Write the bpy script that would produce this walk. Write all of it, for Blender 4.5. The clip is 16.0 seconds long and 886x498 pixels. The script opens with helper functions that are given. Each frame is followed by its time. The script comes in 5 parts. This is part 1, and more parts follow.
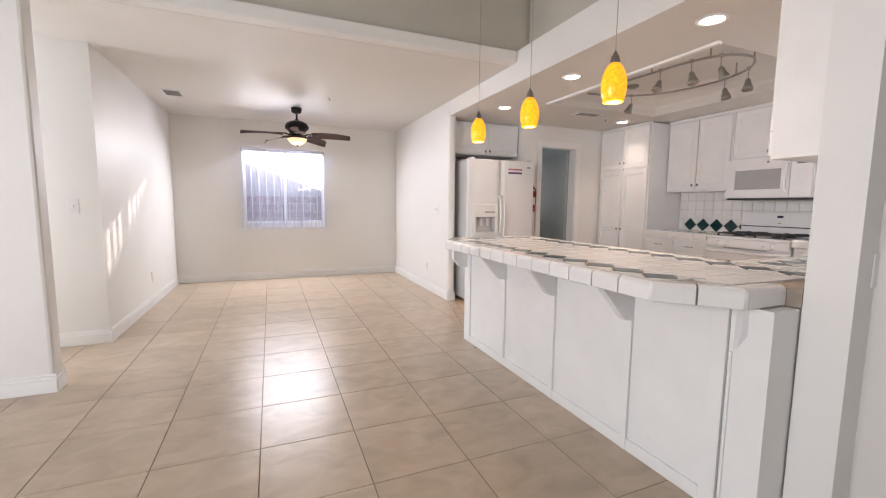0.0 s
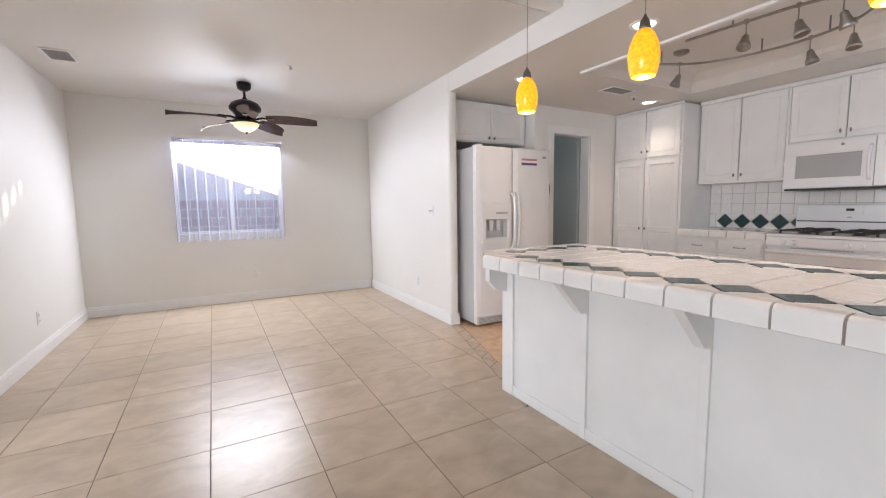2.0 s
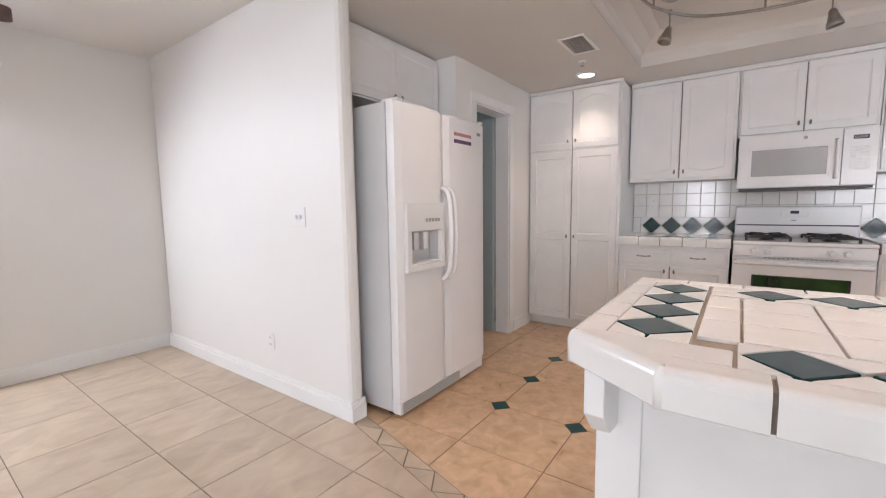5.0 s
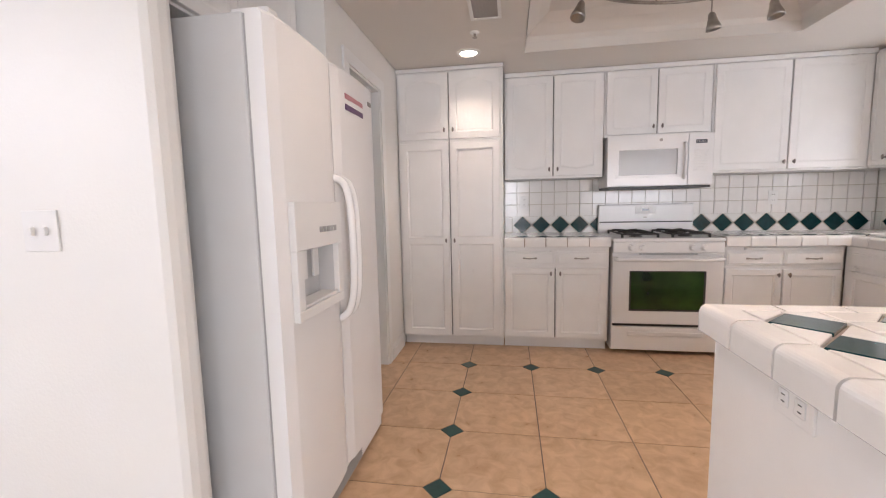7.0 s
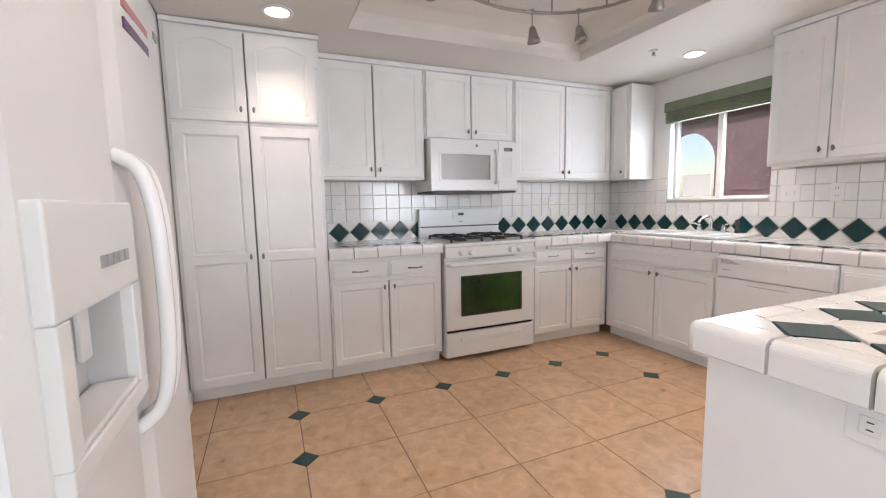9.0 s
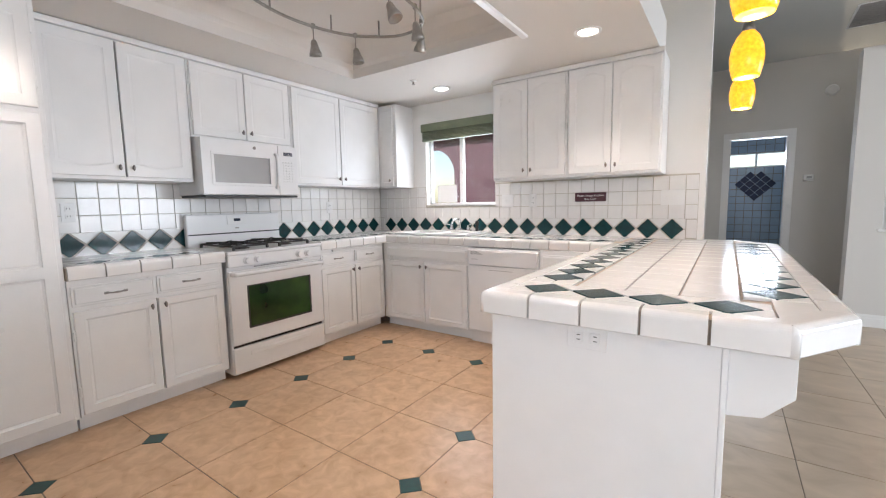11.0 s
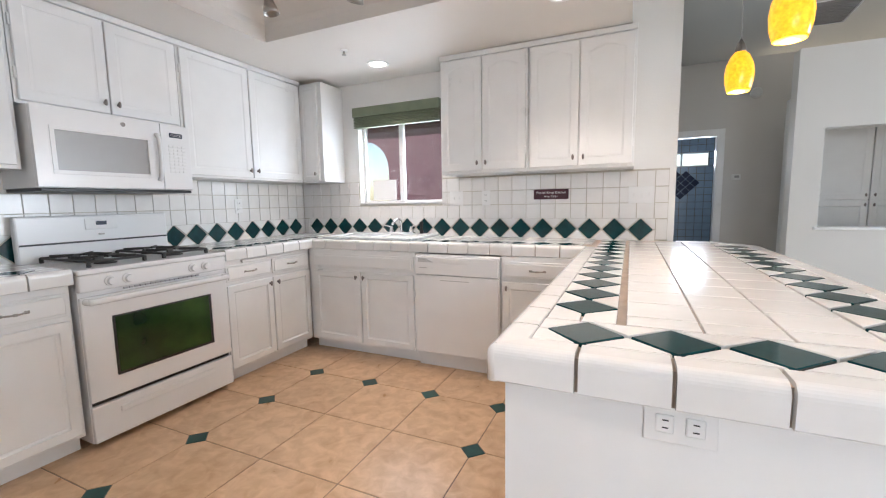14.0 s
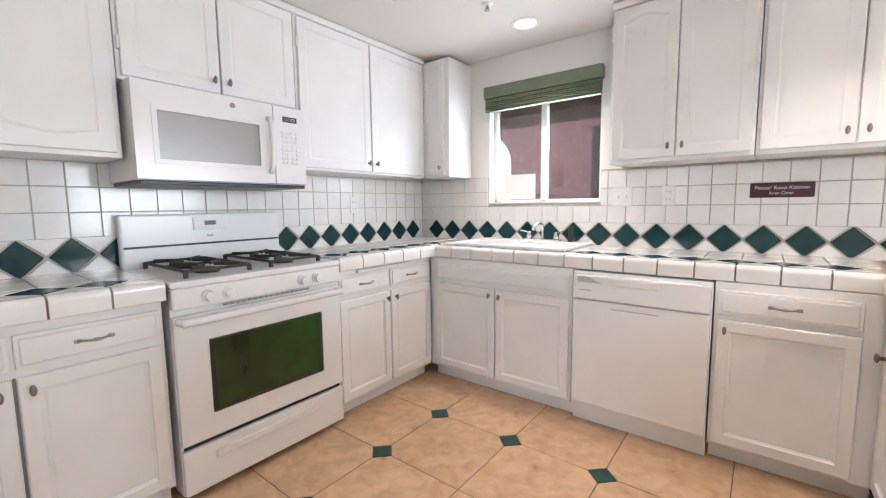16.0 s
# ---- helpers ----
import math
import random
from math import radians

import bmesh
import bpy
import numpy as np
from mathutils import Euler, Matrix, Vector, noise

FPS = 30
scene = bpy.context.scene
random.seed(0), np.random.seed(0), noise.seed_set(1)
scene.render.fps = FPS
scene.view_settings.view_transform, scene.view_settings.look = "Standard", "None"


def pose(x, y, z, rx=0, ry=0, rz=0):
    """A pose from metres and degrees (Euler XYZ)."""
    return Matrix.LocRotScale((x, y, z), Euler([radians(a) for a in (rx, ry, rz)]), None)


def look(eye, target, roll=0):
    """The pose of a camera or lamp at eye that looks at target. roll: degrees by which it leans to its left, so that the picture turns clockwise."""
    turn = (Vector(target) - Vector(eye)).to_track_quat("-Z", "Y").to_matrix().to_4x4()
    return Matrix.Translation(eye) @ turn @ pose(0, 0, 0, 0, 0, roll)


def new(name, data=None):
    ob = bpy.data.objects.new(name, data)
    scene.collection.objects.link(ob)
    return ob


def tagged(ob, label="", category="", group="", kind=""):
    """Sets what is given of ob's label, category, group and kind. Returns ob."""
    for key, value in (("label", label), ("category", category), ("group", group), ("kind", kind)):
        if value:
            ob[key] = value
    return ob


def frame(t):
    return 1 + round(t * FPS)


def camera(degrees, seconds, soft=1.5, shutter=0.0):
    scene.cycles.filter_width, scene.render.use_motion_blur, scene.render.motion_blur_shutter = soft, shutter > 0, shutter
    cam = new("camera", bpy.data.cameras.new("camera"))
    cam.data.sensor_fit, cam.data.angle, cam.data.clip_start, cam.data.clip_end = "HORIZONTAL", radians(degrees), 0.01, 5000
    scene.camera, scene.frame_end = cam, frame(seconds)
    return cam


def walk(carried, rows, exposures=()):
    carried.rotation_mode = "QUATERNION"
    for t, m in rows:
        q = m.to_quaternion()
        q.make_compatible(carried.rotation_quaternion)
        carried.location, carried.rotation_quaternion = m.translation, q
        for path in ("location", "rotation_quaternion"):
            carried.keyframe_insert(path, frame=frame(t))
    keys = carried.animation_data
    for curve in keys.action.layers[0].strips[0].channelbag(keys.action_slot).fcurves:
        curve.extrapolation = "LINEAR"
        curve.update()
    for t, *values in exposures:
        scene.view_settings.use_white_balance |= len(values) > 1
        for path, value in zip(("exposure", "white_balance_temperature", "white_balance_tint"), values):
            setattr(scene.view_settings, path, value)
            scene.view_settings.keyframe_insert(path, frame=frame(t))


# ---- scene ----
cam = camera(94.1, 16.0, soft=1.15)
METRES, EYE, TILT, LEAN, TURN = 6.72, 1.2, 0.0, 0.0, -22.7
ROWS = [
    (0.0, 0.0, 0.0, 0.0, 0.07, -6.04, -0.62),
    (0.5, -0.0151, 0.0406, -0.0008, -0.59, -6.15, -0.44),
    (1.0, -0.0357, 0.0838, -0.0007, -2.36, -5.99, -0.03),
    (1.5, -0.0559, 0.1219, 0.0011, -4.39, -6.02, 0.37),
    (2.0, -0.0691, 0.1649, -0.0001, -6.48, -5.95, 0.79),
    (2.5, -0.0791, 0.2077, -0.0005, -9.31, -6.28, 0.95),
    (3.0, -0.0908, 0.2541, -0.0001, -12.83, -6.33, 0.8),
    (3.5, -0.0952, 0.307, -0.0016, -16.75, -6.26, 0.68),
    (6.0, -0.0908, 0.5185, 0.0006, -43.48, -5.71, 1.01),
    (6.5, -0.0839, 0.5516, -0.0008, -50.04, -5.82, 1.14),
    (7.0, -0.071, 0.5871, 0.0003, -58.06, -6.21, 1.2),
    (7.5, -0.062, 0.6159, 0.0006, -66.13, -6.4, 1.12),
    (8.0, -0.0537, 0.6412, 0.0004, -72.83, -6.57, 1.14),
    (8.5, -0.034, 0.6607, -0.0009, -81.23, -6.4, 1.14),
    (9.0, -0.0205, 0.6733, 0.0006, -90.1, -6.17, 1.1),
    (9.5, -0.017, 0.6906, 0.0016, -100.54, -6.02, 0.95),
    (10.0, -0.0282, 0.709, 0.0018, -110.28, -5.92, 0.95),
    (12.5, -0.0447, 0.7108, 0.0004, -129.46, -6.5, 0.91),
    (13.0, -0.0171, 0.7038, 0.0009, -130.29, -6.6, 0.9),
    (13.5, 0.0137, 0.6904, -0.001, -131.6, -6.64, 0.88),
    (14.0, 0.0436, 0.677, 0.0008, -132.96, -6.46, 0.95),
    (14.5, 0.0771, 0.6709, -0.0002, -133.76, -6.19, 0.91),
    (15.0, 0.109, 0.6688, -0.0003, -131.51, -6.18, 0.98),
    (15.5, 0.1326, 0.6604, -0.0021, -126.9, -6.09, 0.87),
    (16.0, 0.1553, 0.6496, -0.0011, -119.54, -6.03, 0.63),
]
EXPOSURES = [(0.0, 0.40, 6950, 21), (2.0, 0.33, 6650, 19), (3.5, 0.32, 6450, 18.5), (7.0, 0.45, 6850, 22), (8.0, 0.50, 6350, 17), (9.0, 0.60, 6400, 16.5), (13.0, 0.72, 6150, 13), (15.0, 0.75, 6250, 14), (16.0, 0.92, 6300, 14.5)]
walk(cam, [(t, pose(0, 0, EYE, TILT, LEAN, TURN) @ pose(METRES * x, METRES * y, METRES * z, 90 + pitch, roll, yaw)) for t, x, y, z, yaw, pitch, roll in ROWS], EXPOSURES)

# ---- world and large lights ----
world = bpy.data.worlds.new("world")
scene.world = world
world.use_nodes = True
wn = world.node_tree
sky = wn.nodes.new("ShaderNodeTexSky")
sky.sky_type = "NISHITA"
sky.sun_disc = False
sky.sun_elevation = radians(19)
sky.sun_rotation = radians(33)
wn.links.new(sky.outputs[0], wn.nodes["Background"].inputs[0])
wn.nodes["Background"].inputs[1].default_value = 0.15

SUN_WAY = Vector((-0.66, -1.0, -0.37))
sun = new("sun", bpy.data.lights.new("sun", "SUN"))
sun.data.energy, sun.data.angle, sun.data.color = 5.0, radians(0.5), (1.0, 0.94, 0.86)
sun.matrix_world = look((0, 0, 0), SUN_WAY)


def area_lamp(name, eye, target, w, h, power, colour):
    d = bpy.data.lights.new(name, "AREA")
    d.shape, d.size, d.size_y, d.energy, d.color = "RECTANGLE", w, h, power, colour
    o = new(name, d)
    d.specular_factor = 0.2
    o.matrix_world = look(eye, target)
    return o


def bulb(name, place, power, colour, radius=0.03):
    d = bpy.data.lights.new(name, "POINT")
    d.energy, d.color, d.shadow_soft_size = power, colour, radius
    o = new(name, d)
    o.location = place
    return o


COOL, WARM = (0.83, 0.925, 1.0), (1.0, 0.86, 0.73)
area_lamp("daylight_dining_window", (0.23, 6.96, 1.99), (0.23, 5.8, 0.2), 1.15, 0.12, 53, COOL)
# Fill daylight from an added west window that is never in view
area_lamp("added_living_daylight", (-3.74, 0.4, 1.45), (5, 0.4, 1.3), 2.3, 1.7, 100, COOL)
# Lamp in a made-up hall window, added to brighten the hallway
area_lamp("added_hall_daylight", (-3.74, 3.82, 1.4), (0, 3.82, 1.3), 0.7, 1.3, 36, COOL)
# Lamp at an added laundry window, there only to brighten the room
area_lamp("added_laundry_daylight", (4.05, 6.97, 1.6), (4.05, 0, 1.2), 0.8, 0.9, 5, COOL)
area_lamp("daylight_kitchen_window", (3.92, 0.73, 1.56), (3.92, 5, 1.2), 0.75, 0.6, 8, COOL)
area_lamp("daylight_bath_window", (1.25, -4.12, 1.86), (1.25, 0, 1.0), 0.8, 0.22, 8, COOL)

# ---- materials ----


def mat(name, colour, rough=0.5, vary=0.06, scale=3.0, fine=60.0, bump=0.02, metal=0.0, piece=0.0, dark=None, coat=0.0, stretch=1.0, soft=0.15, warp=0.0):
    m = bpy.data.materials.new(name)
    m.use_nodes = True
    nt = m.node_tree
    N, L = nt.nodes, nt.links
    b = N["Principled BSDF"]
    geo = N.new("ShaderNodeNewGeometry")
    n1, n2 = N.new("ShaderNodeTexNoise"), N.new("ShaderNodeTexNoise")
    n1.inputs["Scale"].default_value, n2.inputs["Scale"].default_value = scale, fine
    n1.inputs["Detail"].default_value, n2.inputs["Detail"].default_value = 5.0, 3.0
    n1.inputs["Distortion"].default_value = warp
    offs = N.new("ShaderNodeVectorMath")
    offs.operation = "ADD"
    info = N.new("ShaderNodeObjectInfo")
    mul = N.new("ShaderNodeMath")
    mul.operation = "MULTIPLY"
    mul.inputs[1].default_value = 40.0 if piece else 0.0
    L.new(info.outputs["Random"], mul.inputs[0])
    L.new(geo.outputs["Position"], offs.inputs[0])
    L.new(mul.outputs[0], offs.inputs[1])
    sc = N.new("ShaderNodeVectorMath")
    sc.operation = "MULTIPLY"
    sc.inputs[1].default_value = (stretch, 1, 1)
    L.new(offs.outputs[0], sc.inputs[0])
    L.new(sc.outputs[0], n1.inputs["Vector"])
    L.new(geo.outputs["Position"], n2.inputs["Vector"])
    mix = N.new("ShaderNodeMix")
    mix.data_type = "RGBA"
    lo = dark if dark else tuple(c * (1 - vary * 2) for c in colour)
    mix.inputs[6].default_value, mix.inputs[7].default_value = (*lo, 1), (*colour, 1)
    ramp = N.new("ShaderNodeMapRange")
    ramp.inputs["From Min"].default_value, ramp.inputs["From Max"].default_value = 0.5 - soft, 0.5 + soft
    L.new(n1.outputs["Fac"], ramp.inputs["Value"])
    L.new(ramp.outputs["Result"], mix.inputs[0])
    hsv = N.new("ShaderNodeHueSaturation")
    L.new(mix.outputs[2], hsv.inputs["Color"])
    val = N.new("ShaderNodeMapRange")
    val.inputs["To Min"].default_value, val.inputs["To Max"].default_value = 1 - piece, 1 + piece * 0.5
    L.new(info.outputs["Random"], val.inputs["Value"])
    L.new(val.outputs["Result"], hsv.inputs["Value"])
    L.new(hsv.outputs["Color"], b.inputs["Base Color"])
    rr = N.new("ShaderNodeMapRange")
    rr.inputs["To Min"].default_value, rr.inputs["To Max"].default_value = max(0.02, rough * 0.8), min(1, rough * 1.2)
    L.new(n1.outputs["Fac"], rr.inputs["Value"])
    L.new(rr.outputs["Result"], b.inputs["Roughness"])
    b.inputs["Metallic"].default_value = metal
    b.inputs["Coat Weight"].default_value = coat
    if bump:
        bp = N.new("ShaderNodeBump")
        bp.inputs["Strength"].default_value, bp.inputs["Distance"].default_value = bump * 10, 0.002
        L.new(n2.outputs["Fac"], bp.inputs["Height"])
        L.new(bp.outputs[0], b.inputs["Normal"])
    return m


def glow(name, colour, strength):
    m = bpy.data.materials.new(name)
    m.use_nodes = True
    b = m.node_tree.nodes["Principled BSDF"]
    b.inputs["Base Color"].default_value = (*colour, 1)
    b.inputs["Emission Color"].default_value = (*colour, 1)
    b.inputs["Emission Strength"].default_value = strength
    return m


def glass(name, colour=(1, 1, 1), rough=0.0):
    m = bpy.data.materials.new(name)
    m.use_nodes = True
    N, L = m.node_tree.nodes, m.node_tree.links
    t, g, x = N.new("ShaderNodeBsdfTransparent"), N.new("ShaderNodeBsdfGlossy"), N.new("ShaderNodeMixShader")
    t.inputs[0].default_value = (*colour, 1)
    g.inputs["Roughness"].default_value = rough
    x.inputs[0].default_value = 0.07
    L.new(t.outputs[0], x.inputs[1])
    L.new(g.outputs[0], x.inputs[2])
    L.new(x.outputs[0], N["Material Output"].inputs[0])
    return m


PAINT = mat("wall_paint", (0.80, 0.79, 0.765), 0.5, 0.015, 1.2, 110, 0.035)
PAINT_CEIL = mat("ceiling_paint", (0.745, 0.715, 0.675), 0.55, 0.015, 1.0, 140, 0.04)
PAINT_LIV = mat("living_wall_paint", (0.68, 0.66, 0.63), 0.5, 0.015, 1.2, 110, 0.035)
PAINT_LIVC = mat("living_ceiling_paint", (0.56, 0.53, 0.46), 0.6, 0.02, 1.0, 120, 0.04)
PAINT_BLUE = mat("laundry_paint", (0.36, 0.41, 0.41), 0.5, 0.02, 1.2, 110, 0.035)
TRIM = mat("trim_paint", (0.84, 0.84, 0.83), 0.3, 0.015, 4, 80, 0.008)
CAB = mat("cabinet_paint", (0.83, 0.83, 0.82), 0.30, 0.02, 5, 90, 0.012)
# Dark colour for strips that paint the shade between paired doors
GAP_SHADE = mat("cabinet_gap_shade", (0.25, 0.25, 0.24), 0.6)
APPL = mat("appliance_enamel", (0.84, 0.84, 0.84), 0.2, 0.01, 6, 200, 0.006)
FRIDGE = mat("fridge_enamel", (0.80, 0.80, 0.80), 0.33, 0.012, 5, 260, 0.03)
# Fridge body darker than its doors: the niche's shade put into colour
FRIDGE_SHADED = mat("fridge_shaded_enamel", (0.66, 0.67, 0.68), 0.4, 0.015, 5, 260, 0.03)
PLASTIC = mat("white_plastic", (0.80, 0.80, 0.79), 0.35, 0.01, 8, 100, 0.0)
# White dispenser recess coloured grey to hold its hollow's shadow
RECESS_SHADED = mat("recess_shaded_plastic", (0.58, 0.58, 0.58), 0.4, 0.01, 8, 100, 0.0)
GREY_PL = mat("grey_plastic", (0.42, 0.42, 0.42), 0.4)
BLACK = mat("black_enamel", (0.02, 0.02, 0.02), 0.35)
IRON = mat("cast_iron", (0.035, 0.032, 0.03), 0.6, 0.1, 30, 200, 0.05)
NICKEL = mat("brushed_nickel", (0.42, 0.40, 0.37), 0.35, 0.08, 40, 200, 0.01, metal=1.0)
PEWTER = mat("dark_pewter", (0.30, 0.27, 0.25), 0.35, 0.1, 60, 200, 0.01, metal=1.0)
CHROME = mat("chrome", (0.75, 0.75, 0.76), 0.1, 0.02, 10, 100, 0.0, metal=1.0)
TILE_W = mat("white_glazed_tile", (0.82, 0.81, 0.79), 0.12, 0.02, 12, 30, 0.012, piece=0.03)
TILE_G = mat("green_glazed_tile", (0.006, 0.048, 0.053), 0.12, 0.15, 25, 40, 0.01, piece=0.12)
INSET = mat("green_floor_inset", (0.008, 0.062, 0.057), 0.38, 0.15, 25, 40, 0.02, piece=0.12)
GROUT = mat("beige_grout", (0.57, 0.53, 0.46), 0.8, 0.08, 20, 200, 0.03)
GROUT_D = mat("brown_floor_grout", (0.20, 0.165, 0.13), 0.85, 0.1, 20, 200, 0.03)
GROUT_C = mat("counter_grout", (0.40, 0.33, 0.27), 0.8, 0.1, 20, 200, 0.03)
FLOOR_T = mat("beige_floor_tile", (0.575, 0.458, 0.345), 0.32, 0.1, 7.0, 30, 0.02, piece=0.07, dark=(0.425, 0.33, 0.24), stretch=0.7, soft=0.2, warp=0.7)
FLOOR_K = mat("tan_floor_tile", (0.67, 0.455, 0.285), 0.3, 0.1, 13, 40, 0.02, piece=0.06, dark=(0.50, 0.315, 0.18), soft=0.18, warp=0.6)
FAN_WOOD = mat("dark_fan_blade", (0.10, 0.06, 0.052), 0.65, 0.2, 20, 120, 0.03)
BRONZE = mat("oiled_bronze", (0.03, 0.025, 0.025), 0.4, 0.1, 30, 100, 0.01, metal=0.6)
RED = mat("red_enamel", (0.45, 0.02, 0.02), 0.3)
OLIVE = mat("olive_blind", (0.17, 0.20, 0.13), 0.5, 0.08, 10, 120, 0.02)
PLUM = mat("plum_sign", (0.06, 0.012, 0.02), 0.3)
INK = mat("white_lettering", (0.75, 0.72, 0.70), 0.5)
PURPLE = mat("purple_sticker", (0.12, 0.05, 0.14), 0.4)
PINKST = mat("pink_sticker", (0.55, 0.22, 0.25), 0.4)
STUCCO = mat("maroon_stucco", (0.075, 0.035, 0.048), 0.9, 0.1, 6, 80, 0.08)
BLOCK = mat("pink_block", (0.52, 0.37, 0.40), 0.9, 0.1, 6, 60, 0.06, piece=0.1)
MORTAR = mat("pale_mortar", (0.74, 0.70, 0.68), 0.9, 0.06, 10, 60, 0.04)
HOUSE = mat("neighbour_stucco", (0.66, 0.60, 0.64), 0.9, 0.06, 3, 60, 0.05)
SAND = mat("sandy_ground", (0.42, 0.36, 0.29), 0.95, 0.1, 2, 40, 0.05)
BATH_T = mat("bath_tile", (0.28, 0.36, 0.44), 0.2, 0.03, 10, 40, 0.01)
NAVY = mat("navy_tile", (0.010, 0.018, 0.055), 0.5, 0.2, 20, 40, 0.01)
DISPLAY = mat("display_glass", (0.03, 0.04, 0.07), 0.1)
VENT_M = mat("vent_metal", (0.36, 0.34, 0.33), 0.5)
AMBER = bpy.data.materials.new("amber_art_glass")
AMBER.use_nodes = True
nt = AMBER.node_tree
b = nt.nodes["Principled BSDF"]
noi = nt.nodes.new("ShaderNodeTexNoise")
noi.inputs["Scale"].default_value = 70
geo = nt.nodes.new("ShaderNodeNewGeometry")
nt.links.new(geo.outputs["Position"], noi.inputs["Vector"])
cr = nt.nodes.new("ShaderNodeValToRGB")
cr.color_ramp.elements[0].color, cr.color_ramp.elements[0].position = (0.86, 0.33, 0.008, 1), 0.25
cr.color_ramp.elements[1].color, cr.color_ramp.elements[1].position = (1.0, 0.50, 0.02, 1), 0.75
nt.links.new(noi.outputs["Fac"], cr.inputs[0])
nt.links.new(cr.outputs[0], b.inputs["Base Color"])
nt.links.new(cr.outputs[0], b.inputs["Emission Color"])
b.inputs["Emission Strength"].default_value = 0.71
b.inputs["Roughness"].default_value = 0.15
BULB = glow("lit_bulb", (1.0, 0.82, 0.45), 6)
CAN_GLOW = glow("recessed_lamp", (1.0, 0.93, 0.82), 5)
BOWL = glow("alabaster_bowl", (0.95, 0.70, 0.42), 0.75)
GLASS = glass("window_glass")
# Brighter green blotches in the glass colour stand for reflections
OVEN_GLARE = mat("oven_glass_glare", (0.03, 0.085, 0.015), 0.05, 0.3, 3.5, 40, 0.0, dark=(0.006, 0.022, 0.008), soft=0.2)
MICRO_GLASS = mat("microwave_window", (0.42, 0.42, 0.42), 0.12, 0.02, 8, 300, 0.02)
SLAT = bpy.data.materials.new("sheer_vinyl_slat")
SLAT.use_nodes = True
nt = SLAT.node_tree
tr, di, tp, mx, mx2 = (nt.nodes.new(k) for k in ("ShaderNodeBsdfTranslucent", "ShaderNodeBsdfDiffuse", "ShaderNodeBsdfTransparent", "ShaderNodeMixShader", "ShaderNodeMixShader"))
tr.inputs[0].default_value = di.inputs[0].default_value = (0.78, 0.80, 0.93, 1)
mx.inputs[0].default_value, mx2.inputs[0].default_value = 0.4, 0.43
nt.links.new(tr.outputs[0], mx.inputs[1])
nt.links.new(di.outputs[0], mx.inputs[2])
nt.links.new(mx.outputs[0], mx2.inputs[1])
nt.links.new(tp.outputs[0], mx2.inputs[2])
nt.links.new(mx2.outputs[0], nt.nodes["Material Output"].inputs[0])

SHEER = SLAT.copy()
SHEER.name = "sheer_fabric"
for n in SHEER.node_tree.nodes:
    if n.type == "MIX_SHADER" and n.inputs[0].default_value > 0.42:
        n.inputs[0].default_value = 0.75
mx2.inputs[0].default_value = 0.12

# ---- mesh helpers ----


def box(bm, x0, y0, z0, x1, y1, z1, bev=0.0):
    x0, x1 = min(x0, x1), max(x0, x1)
    y0, y1 = min(y0, y1), max(y0, y1)
    z0, z1 = min(z0, z1), max(z0, z1)
    m = Matrix.Translation(((x0 + x1) / 2, (y0 + y1) / 2, (z0 + z1) / 2)) @ Matrix.Diagonal((x1 - x0, y1 - y0, z1 - z0, 1))
    r = bmesh.ops.create_cube(bm, size=1, matrix=m)
    if bev:
        es = list({e for v in r["verts"] for e in v.link_edges})
        bmesh.ops.bevel(bm, geom=es, offset=bev, segments=2, profile=0.5, affect="EDGES")
    return bm


def boxes(*rows, bev=0.0):
    bm = bmesh.new()
    for r in rows:
        box(bm, *r, bev=bev)
    return bm


def mesh_of(name, bm, material, smooth=False):
    me = bpy.data.meshes.new(name)
    bmesh.ops.recalc_face_normals(bm, faces=bm.faces)
    bm.to_mesh(me)
    bm.free()
    me.materials.append(material)
    if smooth:
        me.polygons.foreach_set("use_smooth", [True] * len(me.polygons))
    return me


def part(name, bm, material, parent, label="", smooth=False, m=None):
    ob = new(name, mesh_of(name, bm, material, smooth))
    ob.parent = parent
    if m is not None:
        ob.matrix_basis = m
    return tagged(ob, label)


def solid(name, bm, material, label, category, kind="", group="", m=None, smooth=False):
    ob = new(name, mesh_of(name, bm, material, smooth))
    if m is not None:
        ob.matrix_basis = m
    return tagged(ob, label, category, group, kind)


def thing(name, m, label, category, group="", kind=""):
    ob = new(name)
    ob.matrix_basis = m
    return tagged(ob, label, category, group, kind)


def piece(name, me, parent, m):
    ob = new(name, me)
    ob.parent = parent
    ob.matrix_basis = m
    return ob


def prism(pts, h, bev=0.002):
    """A flat tile from a convex outline, from z 0 to h, with eased upper edges."""
    bm = bmesh.new()
    n = len(pts)
    cx, cy = sum(p[0] for p in pts) / n, sum(p[1] for p in pts) / n
    r = min(math.hypot(p[0] - cx, p[1] - cy) for p in pts)
    k = 1 - bev / max(r, 0.004)
    lo = [bm.verts.new((x, y, 0)) for x, y in pts]
    mi = [bm.verts.new((x, y, h - bev)) for x, y in pts]
    hi = [bm.verts.new((cx + (x - cx) * k, cy + (y - cy) * k, h)) for x, y in pts]
    for a, c in ((lo, mi), (mi, hi)):
        for i in range(n):
            j = (i + 1) % n
            bm.faces.new((a[i], a[j], c[j], c[i]))
    bm.faces.new(hi)
    bm.faces.new(lo[::-1])
    return bm


